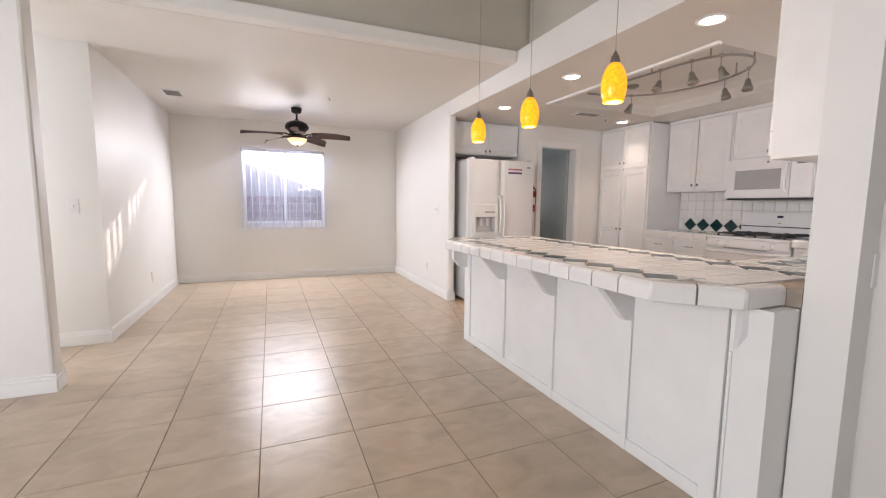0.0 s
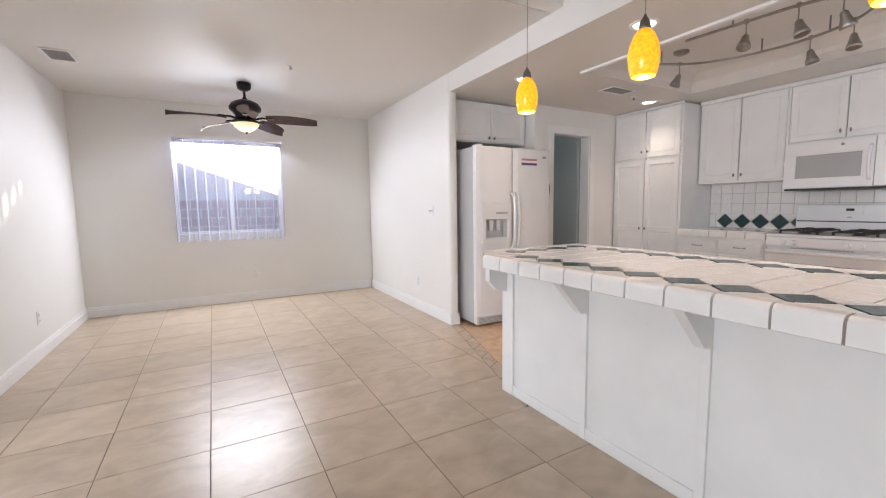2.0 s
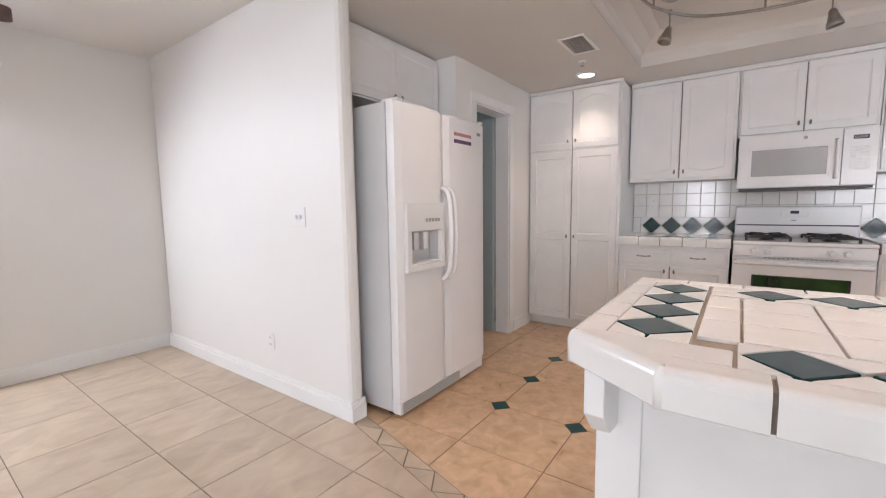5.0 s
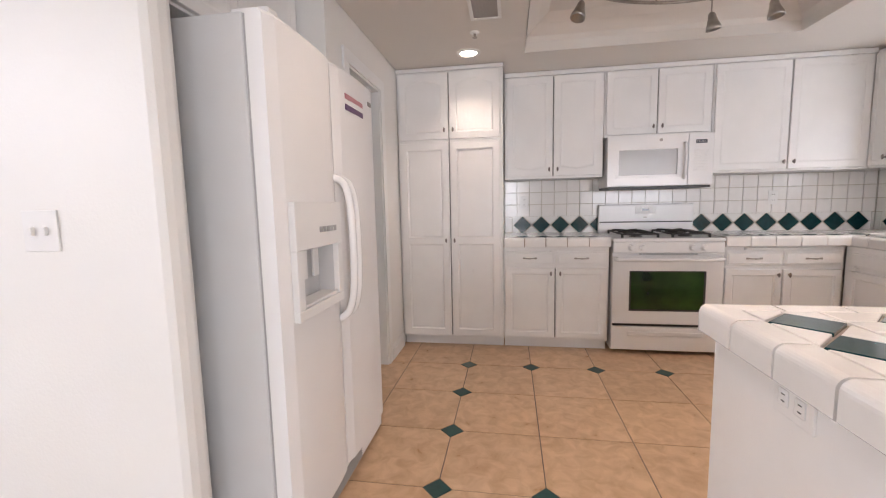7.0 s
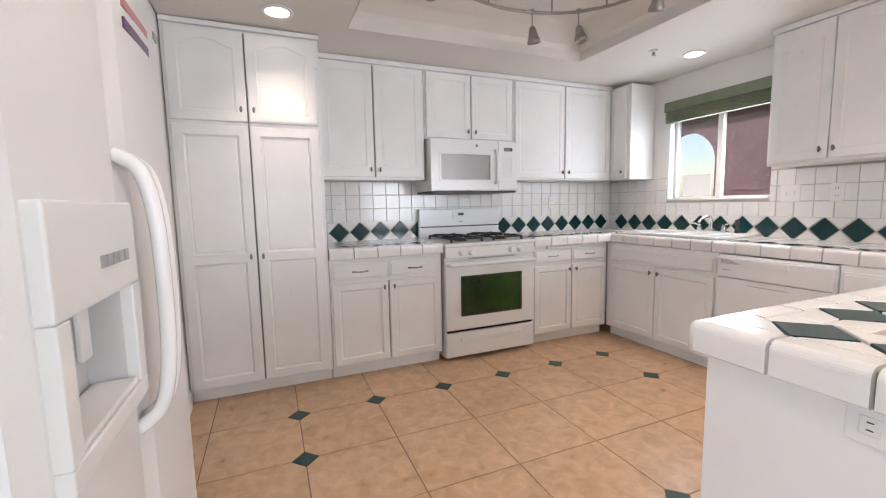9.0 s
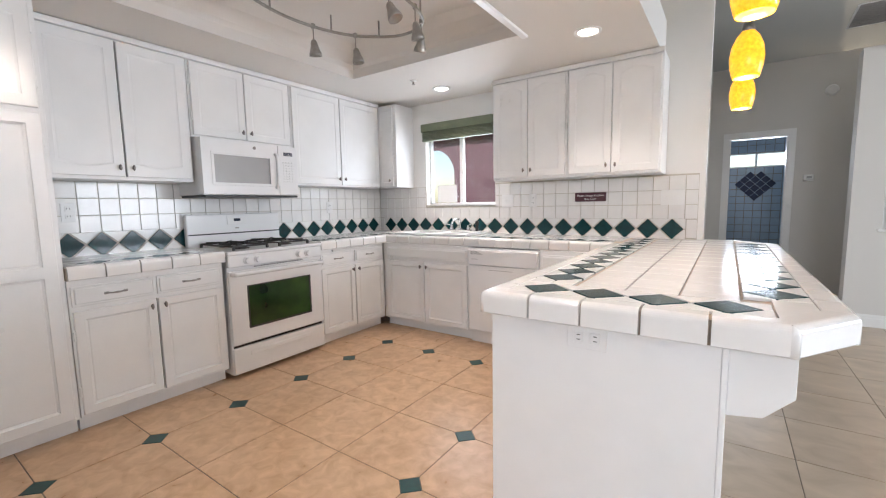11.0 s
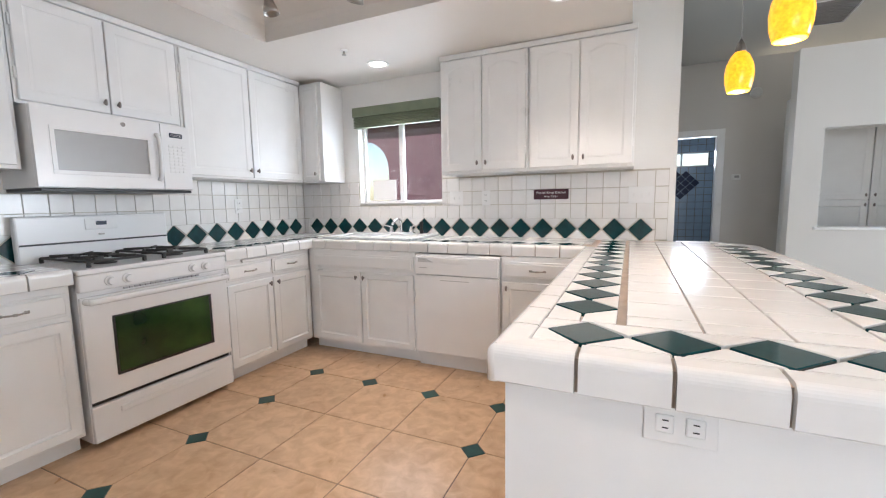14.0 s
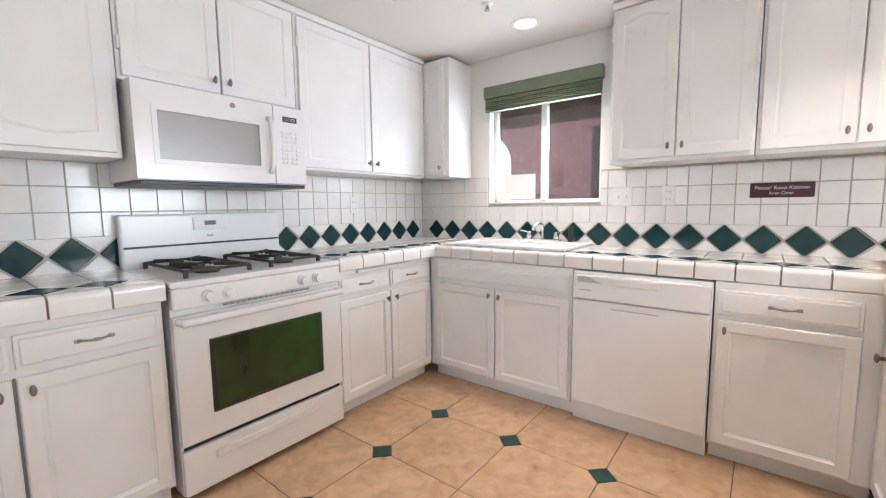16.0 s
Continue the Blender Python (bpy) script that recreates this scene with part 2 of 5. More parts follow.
def lathe(profile, seg=24):
    """A turned shape about z from (radius, height) pairs."""
    bm = bmesh.new()
    rings = []
    for r, z in profile:
        rings.append([bm.verts.new((r * math.cos(2 * math.pi * i / seg), r * math.sin(2 * math.pi * i / seg), z)) for i in range(seg)])
    for a, c in zip(rings, rings[1:]):
        for i in range(seg):
            j = (i + 1) % seg
            bm.faces.new((a[i], a[j], c[j], c[i]))
    bm.faces.new(rings[0][::-1])
    bm.faces.new(rings[-1])
    return bm


def tube(pts, r, seg=10, bm=None):
    """A round bar along a line of points."""
    bm = bm or bmesh.new()
    pts = [Vector(p) for p in pts]
    rings = []
    last, q = None, None
    for i, p in enumerate(pts):
        d = (pts[min(i + 1, len(pts) - 1)] - pts[max(i - 1, 0)]).normalized()
        q = d.to_track_quat("Z", "Y") if last is None else last.rotation_difference(d) @ q
        last = d
        rings.append([bm.verts.new(p + q @ Vector((r * math.cos(2 * math.pi * k / seg), r * math.sin(2 * math.pi * k / seg), 0))) for k in range(seg)])
    for a, c in zip(rings, rings[1:]):
        for i in range(seg):
            j = (i + 1) % seg
            bm.faces.new((a[i], a[j], c[j], c[i]))
    bm.faces.new(rings[0][::-1])
    bm.faces.new(rings[-1])
    return bm


def smooth_line(ctrl, steps=8):
    """A Catmull-Rom line through the control points."""
    P = [Vector(p) for p in ctrl]
    P = [2 * P[0] - P[1]] + P + [2 * P[-1] - P[-2]]
    out = []
    for i in range(1, len(P) - 2):
        for k in range(steps):
            t = k / steps
            a, b_, c, d = P[i - 1], P[i], P[i + 1], P[i + 2]
            out.append(0.5 * (2 * b_ + (c - a) * t + (2 * a - 5 * b_ + 4 * c - d) * t * t + (3 * b_ - a - 3 * c + d) * t ** 3))
    out.append(P[-2])
    return out


def writing(text, size, material, parent, m, name="lettering"):
    cu = bpy.data.curves.new(name, "FONT")
    cu.body, cu.size, cu.align_x, cu.align_y, cu.extrude = text, size, "CENTER", "CENTER", 0.0004
    cu.materials.append(material)
    ob = new(name, cu)
    ob.parent, ob.matrix_basis = parent, m
    return ob


def wall(name, material, *rows, label="painted plaster wall", bev=0.0):
    return solid(name, boxes(*rows, bev=bev), material, label, "wall", "structure")


# ---- structure ----
X_W, X_P, X_E = -1.30, 2.05, 5.04
Y_S, Y_N, Y_K = 0.84, 7.10, 4.74
Z_D, Z_K, Z_L = 2.46, 2.285, 3.05
BASE = -0.012

floor = thing("floor", pose(0, 0, 0), "beige square porcelain floor tiles laid in a grid", "floor", kind="structure")
kitchen_floor = thing("kitchen_floor", pose(0, 0, 0), "tan ceramic floor tiles with green diamond insets", "floor", kind="structure")
part("mortar_bed", boxes((-3.9, -4.4, -0.1, 1.93, 7.25, -0.003)), GROUT_D, floor)
part("mortar_bed", boxes((1.93, -2.7, -0.1, 5.2, 7.25, -0.003)), GROUT_D, kitchen_floor)

# north dining wall with its window opening
WX0, WX1, WZ0, WZ1 = -0.375, 0.83, 0.89, 2.05
wall("wall_north", PAINT, (-1.42, Y_N, BASE, WX0, Y_N + 0.15, 2.6), (WX1, Y_N, BASE, 2.17, Y_N + 0.15, 2.6),
     (WX0, Y_N, BASE, WX1, Y_N + 0.15, WZ0), (WX0, Y_N, WZ1, WX1, Y_N + 0.15, 2.6), label="white painted dining room wall with a window")
wall("wall_west", PAINT, (X_W - 0.12, 4.27, BASE, X_W, Y_N, 2.6), label="white painted dining room side wall")
wall("wall_hall_north", PAINT, (-3.9, 4.27, BASE, X_W - 0.12, 4.39, 2.6), label="cream painted hallway wall")
# Opening in the unseen hall end is added for the hall lamp
wall("wall_hall_end", PAINT, (-3.9, 3.25, BASE, -3.78, 4.27, 0.7), (-3.9, 3.25, 2.1, -3.78, 4.27, 2.6), (-3.9, 3.25, 0.7, -3.78, 3.45, 2.1), (-3.9, 4.19, 0.7, -3.78, 4.27, 2.1), label="cream painted hallway end wall with an added, unseen window opening")
wall("wall_column", PAINT, (-3.78, 3.25, BASE, -1.29, 3.38, 2.455), label="white painted wall end with a rounded corner", bev=0.018)
wall("wall_partition", PAINT, (X_P, 4.725, BASE, X_P + 0.09, Y_N, 2.6), label="white painted partition between dining room and kitchen", bev=0.03)
wall("wall_header", PAINT, (X_P, 0.70, Z_K + 0.003, X_P + 0.09, 4.725, 2.56), label="white painted header above the breakfast bar")
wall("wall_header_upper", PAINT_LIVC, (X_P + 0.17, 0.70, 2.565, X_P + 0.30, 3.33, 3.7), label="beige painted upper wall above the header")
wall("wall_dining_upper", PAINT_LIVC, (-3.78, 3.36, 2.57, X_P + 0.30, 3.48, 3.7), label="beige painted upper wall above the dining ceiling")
wall("soffit_edge", PAINT, (-3.78, 3.25, Z_D - 0.004, X_P - 0.002, 3.36, 2.56), label="white painted ceiling edge between living and dining areas", bev=0.012)
# kitchen walls
KX0, KX1, KZ0, KZ1 = 3.50, 4.34, 1.20, 2.07
wall("wall_south", PAINT, (1.75, 0.70, BASE, KX0, Y_S, 3.7), (KX1, 0.70, BASE, X_E + 0.15, Y_S, 2.6), (KX0, 0.70, BASE, KX1, Y_S, KZ0), (KX0, 0.70, KZ1, KX1, Y_S, 2.6),
     label="white painted kitchen wall with a small window")
wall("wall_east", PAINT, (X_E, Y_S, BASE, X_E + 0.15, 4.86, 2.6), label="white painted kitchen wall")
DX0, DX1, DZ = 3.415, 4.0, 2.01
wall("wall_kitchen_north", PAINT, (3.14, Y_K, BASE, DX0, Y_K + 0.12, 2.6), (DX1, Y_K, BASE, X_E, Y_K + 0.12, 2.6), (DX0, Y_K, DZ, DX1, Y_K + 0.12, 2.6),
     (3.14, Y_K + 0.12, BASE, 3.24, 5.42, 2.6), (X_P + 0.09, 5.42, BASE, 3.24, 5.52, 2.6), label="white painted kitchen wall with a doorway")
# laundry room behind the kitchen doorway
# north wall's window opening is unseen, added for the laundry lamp
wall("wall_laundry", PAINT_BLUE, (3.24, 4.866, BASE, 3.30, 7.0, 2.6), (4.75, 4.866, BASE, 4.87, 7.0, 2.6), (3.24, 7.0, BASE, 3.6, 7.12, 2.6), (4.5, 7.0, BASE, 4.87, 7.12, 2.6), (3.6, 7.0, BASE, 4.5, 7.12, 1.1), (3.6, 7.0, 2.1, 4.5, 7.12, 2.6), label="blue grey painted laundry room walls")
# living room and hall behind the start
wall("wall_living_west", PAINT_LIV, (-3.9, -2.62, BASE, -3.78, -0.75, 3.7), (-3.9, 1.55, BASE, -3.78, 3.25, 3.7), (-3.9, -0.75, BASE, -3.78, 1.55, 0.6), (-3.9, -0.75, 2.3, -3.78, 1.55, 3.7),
     label="white painted living room wall with an added, unseen window")
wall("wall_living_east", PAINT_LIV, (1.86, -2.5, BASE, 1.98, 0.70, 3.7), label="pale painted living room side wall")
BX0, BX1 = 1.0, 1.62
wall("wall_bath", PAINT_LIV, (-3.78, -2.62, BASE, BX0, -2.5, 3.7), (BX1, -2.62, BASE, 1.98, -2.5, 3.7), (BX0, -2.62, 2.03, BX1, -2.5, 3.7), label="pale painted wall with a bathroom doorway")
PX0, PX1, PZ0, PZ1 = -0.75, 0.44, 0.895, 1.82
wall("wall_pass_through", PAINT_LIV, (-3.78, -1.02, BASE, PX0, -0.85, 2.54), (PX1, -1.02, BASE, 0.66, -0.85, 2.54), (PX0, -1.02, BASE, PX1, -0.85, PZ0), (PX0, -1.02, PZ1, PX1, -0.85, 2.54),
     label="white painted half-height wall with a pass-through opening")
solid("shelf_ledge", boxes((PX0 - 0.04, -1.03, PZ0, PX1 + 0.03, -0.82, PZ0 + 0.025), bev=0.006), TRIM, "white painted ledge in the pass-through opening", "ledge", "structure")

# ceilings
solid("ceiling", boxes((-3.9, 3.365, Z_D, X_P, Y_N + 0.15, Z_D + 0.1)), PAINT_CEIL, "white painted dining room ceiling", "ceiling", "structure")
TX0, TX1, TY0, TY1, Z_T = 2.75, 4.28, 1.93, 3.72, 2.49
bm = boxes((X_P + 0.001, 0.845, Z_K, TX0, 5.42, Z_K + 0.06), (TX1, 0.845, Z_K, X_E, 4.735, Z_K + 0.06), (TX0, 0.845, Z_K, TX1, TY0, Z_K + 0.06), (TX0, TY1, Z_K, TX1, 4.735, Z_K + 0.06), (TX0, 4.735, Z_K, 3.2, 5.42, Z_K + 0.06))
solid("kitchen_ceiling", bm, PAINT_CEIL, "white painted low kitchen ceiling", "ceiling", "structure")


def tray():
    """The raised tray: a cove that leans in, and its flat top."""
    bm = bmesh.new()
    rings = []
    for d, z in ((0.004, Z_K + 0.001), (0.004, Z_K + 0.07), (0.02, Z_K + 0.10), (0.09, Z_K + 0.16), (0.13, Z_T - 0.02), (0.16, Z_T)):
        rings.append([bm.verts.new((x, y, z)) for x, y in ((TX0 + d, TY0 + d), (TX1 - d, TY0 + d), (TX1 - d, TY1 - d), (TX0 + d, TY1 - d))])
    for a, c in zip(rings, rings[1:]):
        for i in range(4):
            j = (i + 1) % 4
            bm.faces.new((a[i], a[j], c[j], c[i]))
    return bm


solid("tray_top", boxes((TX0, TY0, Z_T - 0.002, TX1, TY1, Z_T + 0.06)), PAINT_CEIL, "flat white top of the raised ceiling tray", "ceiling", "structure")
solid("ceiling_tray", tray(), PAINT_CEIL, "white painted raised ceiling tray with coved sides", "ceiling", "structure")
bm = boxes((TX0 - 0.035, TY0 - 0.03, Z_K - 0.02, TX0 + 0.004, TY1 + 0.0, Z_K - 0.001), bev=0.004)
solid("tray_trim", bm, TRIM, "white wooden trim strip along the ceiling tray", "trim", "structure")
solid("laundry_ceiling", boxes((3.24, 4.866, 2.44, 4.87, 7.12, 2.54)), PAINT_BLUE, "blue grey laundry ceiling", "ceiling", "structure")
bm = bmesh.new()
lo = [bm.verts.new(p) for p in ((-3.9, -2.62, 2.95), (2.4, -2.62, 2.95), (2.4, 3.5, 3.55), (-3.9, 3.5, 3.55))]
bm.faces.new(lo)
bmesh.ops.solidify(bm, geom=bm.faces[:], thickness=-0.1)
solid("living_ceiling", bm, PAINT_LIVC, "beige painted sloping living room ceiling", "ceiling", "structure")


def baseboard(rows):
    """Skirting along straight runs: x0, y0, x1, y1 and the side it stands out to."""
    for x0, y0, x1, y1, nx, ny in rows:
        bm = bmesh.new()
        for t, z0, z1 in ((0.016, 0.0, 0.085), (0.011, 0.085, 0.105), (0.006, 0.105, 0.118)):
            box(bm, min(x0, x1) + min(0, nx * t), min(y0, y1) + min(0, ny * t), z0, max(x0, x1) + max(0, nx * t), max(y0, y1) + max(0, ny * t), z1, bev=0.002)
        solid("baseboard", bm, TRIM, "white painted moulded baseboard", "baseboard", "structure")


baseboard([(X_W, 4.27, X_W, Y_N, 1, 0), (X_W + 0.017, Y_N, X_P - 0.017, Y_N, 0, -1), (X_P, 4.725, X_P, Y_N, -1, 0), (X_P - 0.016, 4.725, X_P + 0.09, 4.725, 0, -1),
           (-3.7, 4.27, X_W + 0.016, 4.27, 0, -1), (-3.7, 3.25, -1.274, 3.25, 0, -1), (-1.29, 3.25, -1.29, 3.38, 1, 0),
           (-3.7, -0.85, 0.66, -0.85, 0, 1), (0.66, -1.02, 0.66, -0.85, 1, 0), (4.09, Y_K, 4.43, Y_K, 0, -1), (3.14, Y_K, 3.33, Y_K, 0, -1)])


def door_trim(name, x0, x1, z, y, ny, parent_label):
    """Moulded casing round a doorway, on the wall face y."""
    t = thing(name, pose(0, 0, 0), parent_label, "door trim", kind="structure")
    w = 0.075
    for a, c, z0, z1 in ((x0 - w, x0, 0, z), (x1, x1 + w, 0, z), (x0 - w, x1 + w, z, z + w)):
        bm = bmesh.new()
        box(bm, a, y, z0, c, y + ny * 0.014, z1, bev=0.003)
        part("casing", bm, TRIM, t)
    part("jamb", boxes((x0, y, 0, x0 + 0.012, y - ny * 0.13, z)), TRIM, t)
    part("jamb", boxes((x1 - 0.012, y, 0, x1, y - ny * 0.13, z)), TRIM, t)
    part("head_jamb", boxes((x0 + 0.012, y, z - 0.012, x1 - 0.012, y - ny * 0.13, z)), TRIM, t)


door_trim("door_1", DX0, DX1, DZ, Y_K, -1, "white moulded casing round the laundry doorway")
door_trim("door_2", BX0, BX1, 2.03, -2.5, 1, "white casing round the bathroom doorway")

# ---- windows ----
win = thing("window_1", pose(0, 0, 0), "white aluminium sliding window in the dining room", "window", kind="structure")
for r in ((WX0, WZ0, WX1, WZ0 + 0.035), (WX0, WZ1 - 0.035, WX1, WZ1), (WX0, WZ0, WX0 + 0.035, WZ1), (WX1 - 0.035, WZ0, WX1, WZ1), (0.21, WZ0, 0.255, WZ1)):
    part("window_frame", boxes((r[0], Y_N + 0.085, r[1], r[2], Y_N + 0.125, r[3]), bev=0.003), TRIM, win)
for a, c in ((WX0 + 0.035, 0.21), (0.255, WX1 - 0.035)):
    part("pane", boxes((a, Y_N + 0.1, WZ0 + 0.035, c, Y_N + 0.105, WZ1 - 0.035)), GLASS, win).visible_shadow = False
part("window_sill", boxes((WX0 + 0.002, Y_N - 0.012, WZ0 + 0.001, WX1 - 0.002, Y_N + 0.085, WZ0 + 0.012), bev=0.003), TRIM, win)

blind = thing("vertical_blind", pose(0.2275, Y_N - 0.07, 0), "sheer white vertical blind with open slats", "blind")
part("headrail", boxes((-0.62, -0.03, 2.035, 0.62, 0.03, 2.075), bev=0.004), TRIM, blind)
bm = bmesh.new()
for i in range(7):
    a = (i / 6 - 0.5) * 0.5
    for z in (0.82, 2.035):
        bm.verts.new((0.004 * (1 - (2 * i / 6 - 1) ** 2), (i / 6 - 0.5) * 0.085, z))
bm.verts.ensure_lookup_table()
for i in range(6):
    bm.faces.new((bm.verts[2 * i], bm.verts[2 * i + 2], bm.verts[2 * i + 3], bm.verts[2 * i + 1]))
bmesh.ops.solidify(bm, geom=bm.faces[:], thickness=0.001)
sheet = bmesh.new()
cols = []
for i in range(97):
    x = -0.605 + 1.21 * i / 96
    y = -0.046 + 0.006 * math.cos(2 * math.pi * (x + 0.589) / 0.107)
    cols.append((sheet.verts.new((x, y, 0.82 + 0.008 * math.cos(2 * math.pi * (x + 0.589) / 0.107))), sheet.verts.new((x, y, 2.036))))
for p, q in zip(cols, cols[1:]):
    sheet.faces.new((p[0], q[0], q[1], p[1]))
bmesh.ops.solidify(sheet, geom=sheet.faces[:], thickness=0.0006)
part("sheer_panel", sheet, SHEER, blind, "sheer white fabric facing", smooth=True)
slat_me = mesh_of("slat", bm, SLAT)
for i in range(12):
    piece("slat", slat_me, blind, pose(-0.589 + i * 0.107, 0, 0, 0, 0, -6 + 3 * math.sin(i * 2.1)))

kw = thing("window_2", pose(0, 0, 0), "white sliding kitchen window above the sink", "window", kind="structure")
for r in ((KX0, KZ0, KX1, KZ0 + 0.03), (KX0, KZ1 - 0.03, KX1, KZ1), (KX0, KZ0, KX0 + 0.03, KZ1), (KX1 - 0.03, KZ0, KX1, KZ1), (3.905, KZ0, 3.95, KZ1)):
    part("window_frame", boxes((r[0], 0.735, r[1], r[2], 0.775, r[3]), bev=0.003), TRIM, kw)
for a, c in ((KX0 + 0.03, 3.905), (3.95, KX1 - 0.03)):
    part("pane", boxes((a, 0.75, KZ0 + 0.03, c, 0.754, KZ1 - 0.03)), GLASS, kw).visible_shadow = False
part("window_sill", boxes((KX0 + 0.002, 0.775, KZ0 + 0.001, KX1 - 0.002, 0.855, KZ0 + 0.012), bev=0.003), TRIM, kw)
solid("paper_notice", boxes((4.0, 0.757, 1.235, 4.25, 0.7585, 1.42)), TRIM, "plain white paper taped to the kitchen window", "paper")
kb = thing("roller_blind", pose(0, 0, 0), "olive green slatted blind raised to the top of the kitchen window", "blind")
part("valance", boxes((3.49, 0.845, 1.98, 4.36, 0.905, 2.065), bev=0.006), OLIVE, kb)
for i in range(7):
    part("slat", boxes((3.5, 0.848, 1.885 + i * 0.0135, 4.35, 0.895 + 0.004 * (i % 2), 1.885 + i * 0.0135 + 0.009), bev=0.002), OLIVE, kb)

# Unseen window, added to give the living room fill lamp an opening
lw = thing("window_3", pose(0, 0, 0), "large white framed living room window, unseen and added for fill daylight", "window", kind="structure")
for r in ((-0.75, 0.6, 1.55, 0.65), (-0.75, 2.25, 1.55, 2.3), (-0.75, 0.65, -0.70, 2.25), (1.5, 0.65, 1.55, 2.25), (0.375, 0.65, 0.425, 2.25)):
    part("window_frame", boxes((-3.88, r[0], r[1], -3.82, r[2], r[3]), bev=0.003), TRIM, lw)
part("pane", boxes((-3.855, -0.7, 0.65, -3.85, 1.5, 2.25)), GLASS, lw).visible_shadow = False

# ---- outside ----
solid("ground", boxes((-400, -400, -0.5, 400, 400, -0.12)), SAND, "sandy ground outside reaching the horizon", "ground", "structure")
bw = thing("garden_wall", pose(-3.0, 12.0, -0.195), "pink concrete block garden wall", "wall", kind="structure")
part("mortar", boxes((0, 0.01, 0, 7.0, 0.15, 1.60)), MORTAR, bw)
blk = mesh_of("block", boxes((0, 0, 0, 0.382, 0.16, 0.182), bev=0.004), BLOCK)
for j in range(8):
    for i in range(17):
        piece("block", blk, bw, pose(0.4 * i + 0.2 * (j % 2), -0.005, 0.2 * j + 0.01))
hs = thing("neighbour_house", pose(0, 13.5, -0.12), "pale stucco neighbouring house with a sloping roof line and an added sun-blocking end", "house", kind="structure")
bm = bmesh.new()
# Tall end east of x 2.15 is unseen, added to trim the sunlight
prof = ((-9, 0), (9, 0), (9, 2.62), (3.0, 4.66), (2.2, 4.5), (2.15, 1.5), (-0.82, 2.55), (-4.5, 3.85), (-9, 3.4))
a = [bm.verts.new((x, 0, z)) for x, z in prof]
f = bm.faces.new(a)
r = bmesh.ops.extrude_face_region(bm, geom=[f])
bmesh.ops.translate(bm, verts=[v for v in r["geom"] if isinstance(v, bmesh.types.BMVert)], vec=(0, 3, 0))
part("wall", bm, HOUSE, hs)
pw = thing("porch_wall", pose(0, -0.9, -0.12), "maroon stucco porch wall with an arched opening", "porch wall", kind="structure")
bm = boxes((2.2, -0.15, 0, 5.1, 0, 2.75), (5.95, -0.15, 0, 8, 0, 2.75), (5.1, -0.15, 2.3, 5.95, 0, 2.75))
for i in range(28):
    ends = []
    for a in (math.pi * i / 28, math.pi * (i + 1) / 28):
        xa, za = 5.525 - 0.425 * math.cos(a), 1.8 + 0.4 * math.sin(a)
        ends.append([bm.verts.new(v) for v in ((xa, -0.15, za), (xa, 0, za), (xa, 0, 2.3), (xa, -0.15, 2.3))])
    for k in range(4):
        bm.faces.new((ends[0][k], ends[0][(k + 1) % 4], ends[1][(k + 1) % 4], ends[1][k]))
part("wall", bm, STUCCO, pw)
part("roof", boxes((2.2, -0.15, 2.75, 8, 1.45, 2.9)), STUCCO, pw)
part("wall", boxes((2.2, 0, 0, 2.35, 1.55, 2.75)), STUCCO, pw)

# ---- cabinets ----


def panel_board(w, h, rail=0.055, sag=0.0, flip=False, split=0.0, t=0.019, deep=1.0):
    """A framed board, x 0..w, z 0..h, front at y -t: recessed field with a moulded step; sag arches its top."""
    bm = bmesh.new()
    fields = [(rail, h - rail)] if not split else [(rail, split - rail / 2), (split + rail / 2, h - rail)]
    n = 12
    if len(fields) == 2:
        cuts = [(0, split), (split, h)]
    else:
        cuts = [(0, h)]
    for (z0, z1), (f0, f1) in zip(cuts, fields):
        ob = [(0, z0), (w, z0)] + [(w - w * i / n, z1) for i in range(n + 1)]

        def ring(d):
            u0, u1, b0, b1 = rail + d, w - rail - d, f0 + d, f1 - d
            pts = [(u0, b0), (u1, b0)]
            for i in range(n + 1):
                u = 1 - i / n
                pts.append((u0 + (u1 - u0) * u, b1 - sag * (1 - math.sin(math.pi * u) ** 1.5)))
            return pts
        src = [(x, z) for x, z in ob]
        if flip:
            src = [(w, z1), (0, z1)] + [(w * i / n, z0) for i in range(n + 1)]

            def ring_flip(d):
                u0, u1, b0, b1 = rail + d, w - rail - d, f0 + d, f1 - d
                return [(u1, b1), (u0, b1)] + [(u0 + (u1 - u0) * i / n, b0 + sag * (1 - math.sin(math.pi * i / n) ** 1.5)) for i in range(n + 1)]
            rfun = ring_flip
        else:
            rfun = ring
        e = 0.003
        ins = [(min(max(x, e), w - e), min(max(z, z0 + (e if z0 == 0 else 0)), z1 - (e if z1 == h else 0))) for x, z in src]
        layers = [(src, 0.0), (src, -t + e), (ins, -t), (rfun(0), -t), (rfun(0.003), -t + 0.007 * deep), (rfun(0.012), -t + 0.012 * deep), (rfun(0.018), -t + 0.010 * deep)]
        vr = [[bm.verts.new((x, y, z)) for x, z in pts] for pts, y in layers]
        for p, q in zip(vr, vr[1:]):
            for i in range(len(p)):
                j = (i + 1) % len(p)
                bm.faces.new((p[i], p[j], q[j], q[i]))
        bm.faces.new(vr[-1])
    return bm


KNOB = mesh_of("knob", lathe([(0.004, 0), (0.004, 0.014), (0.009, 0.018), (0.010, 0.024), (0.006, 0.029), (0.001, 0.030)], 10), PEWTER, True)
bm = bmesh.new()
tube(smooth_line([(-0.045, 0, 0), (-0.03, -0.012, 0), (-0.018, -0.022, 0), (0, -0.024, 0), (0.018, -0.022, 0), (0.03, -0.012, 0), (0.045, 0, 0)], 3), 0.0042, 8, bm)
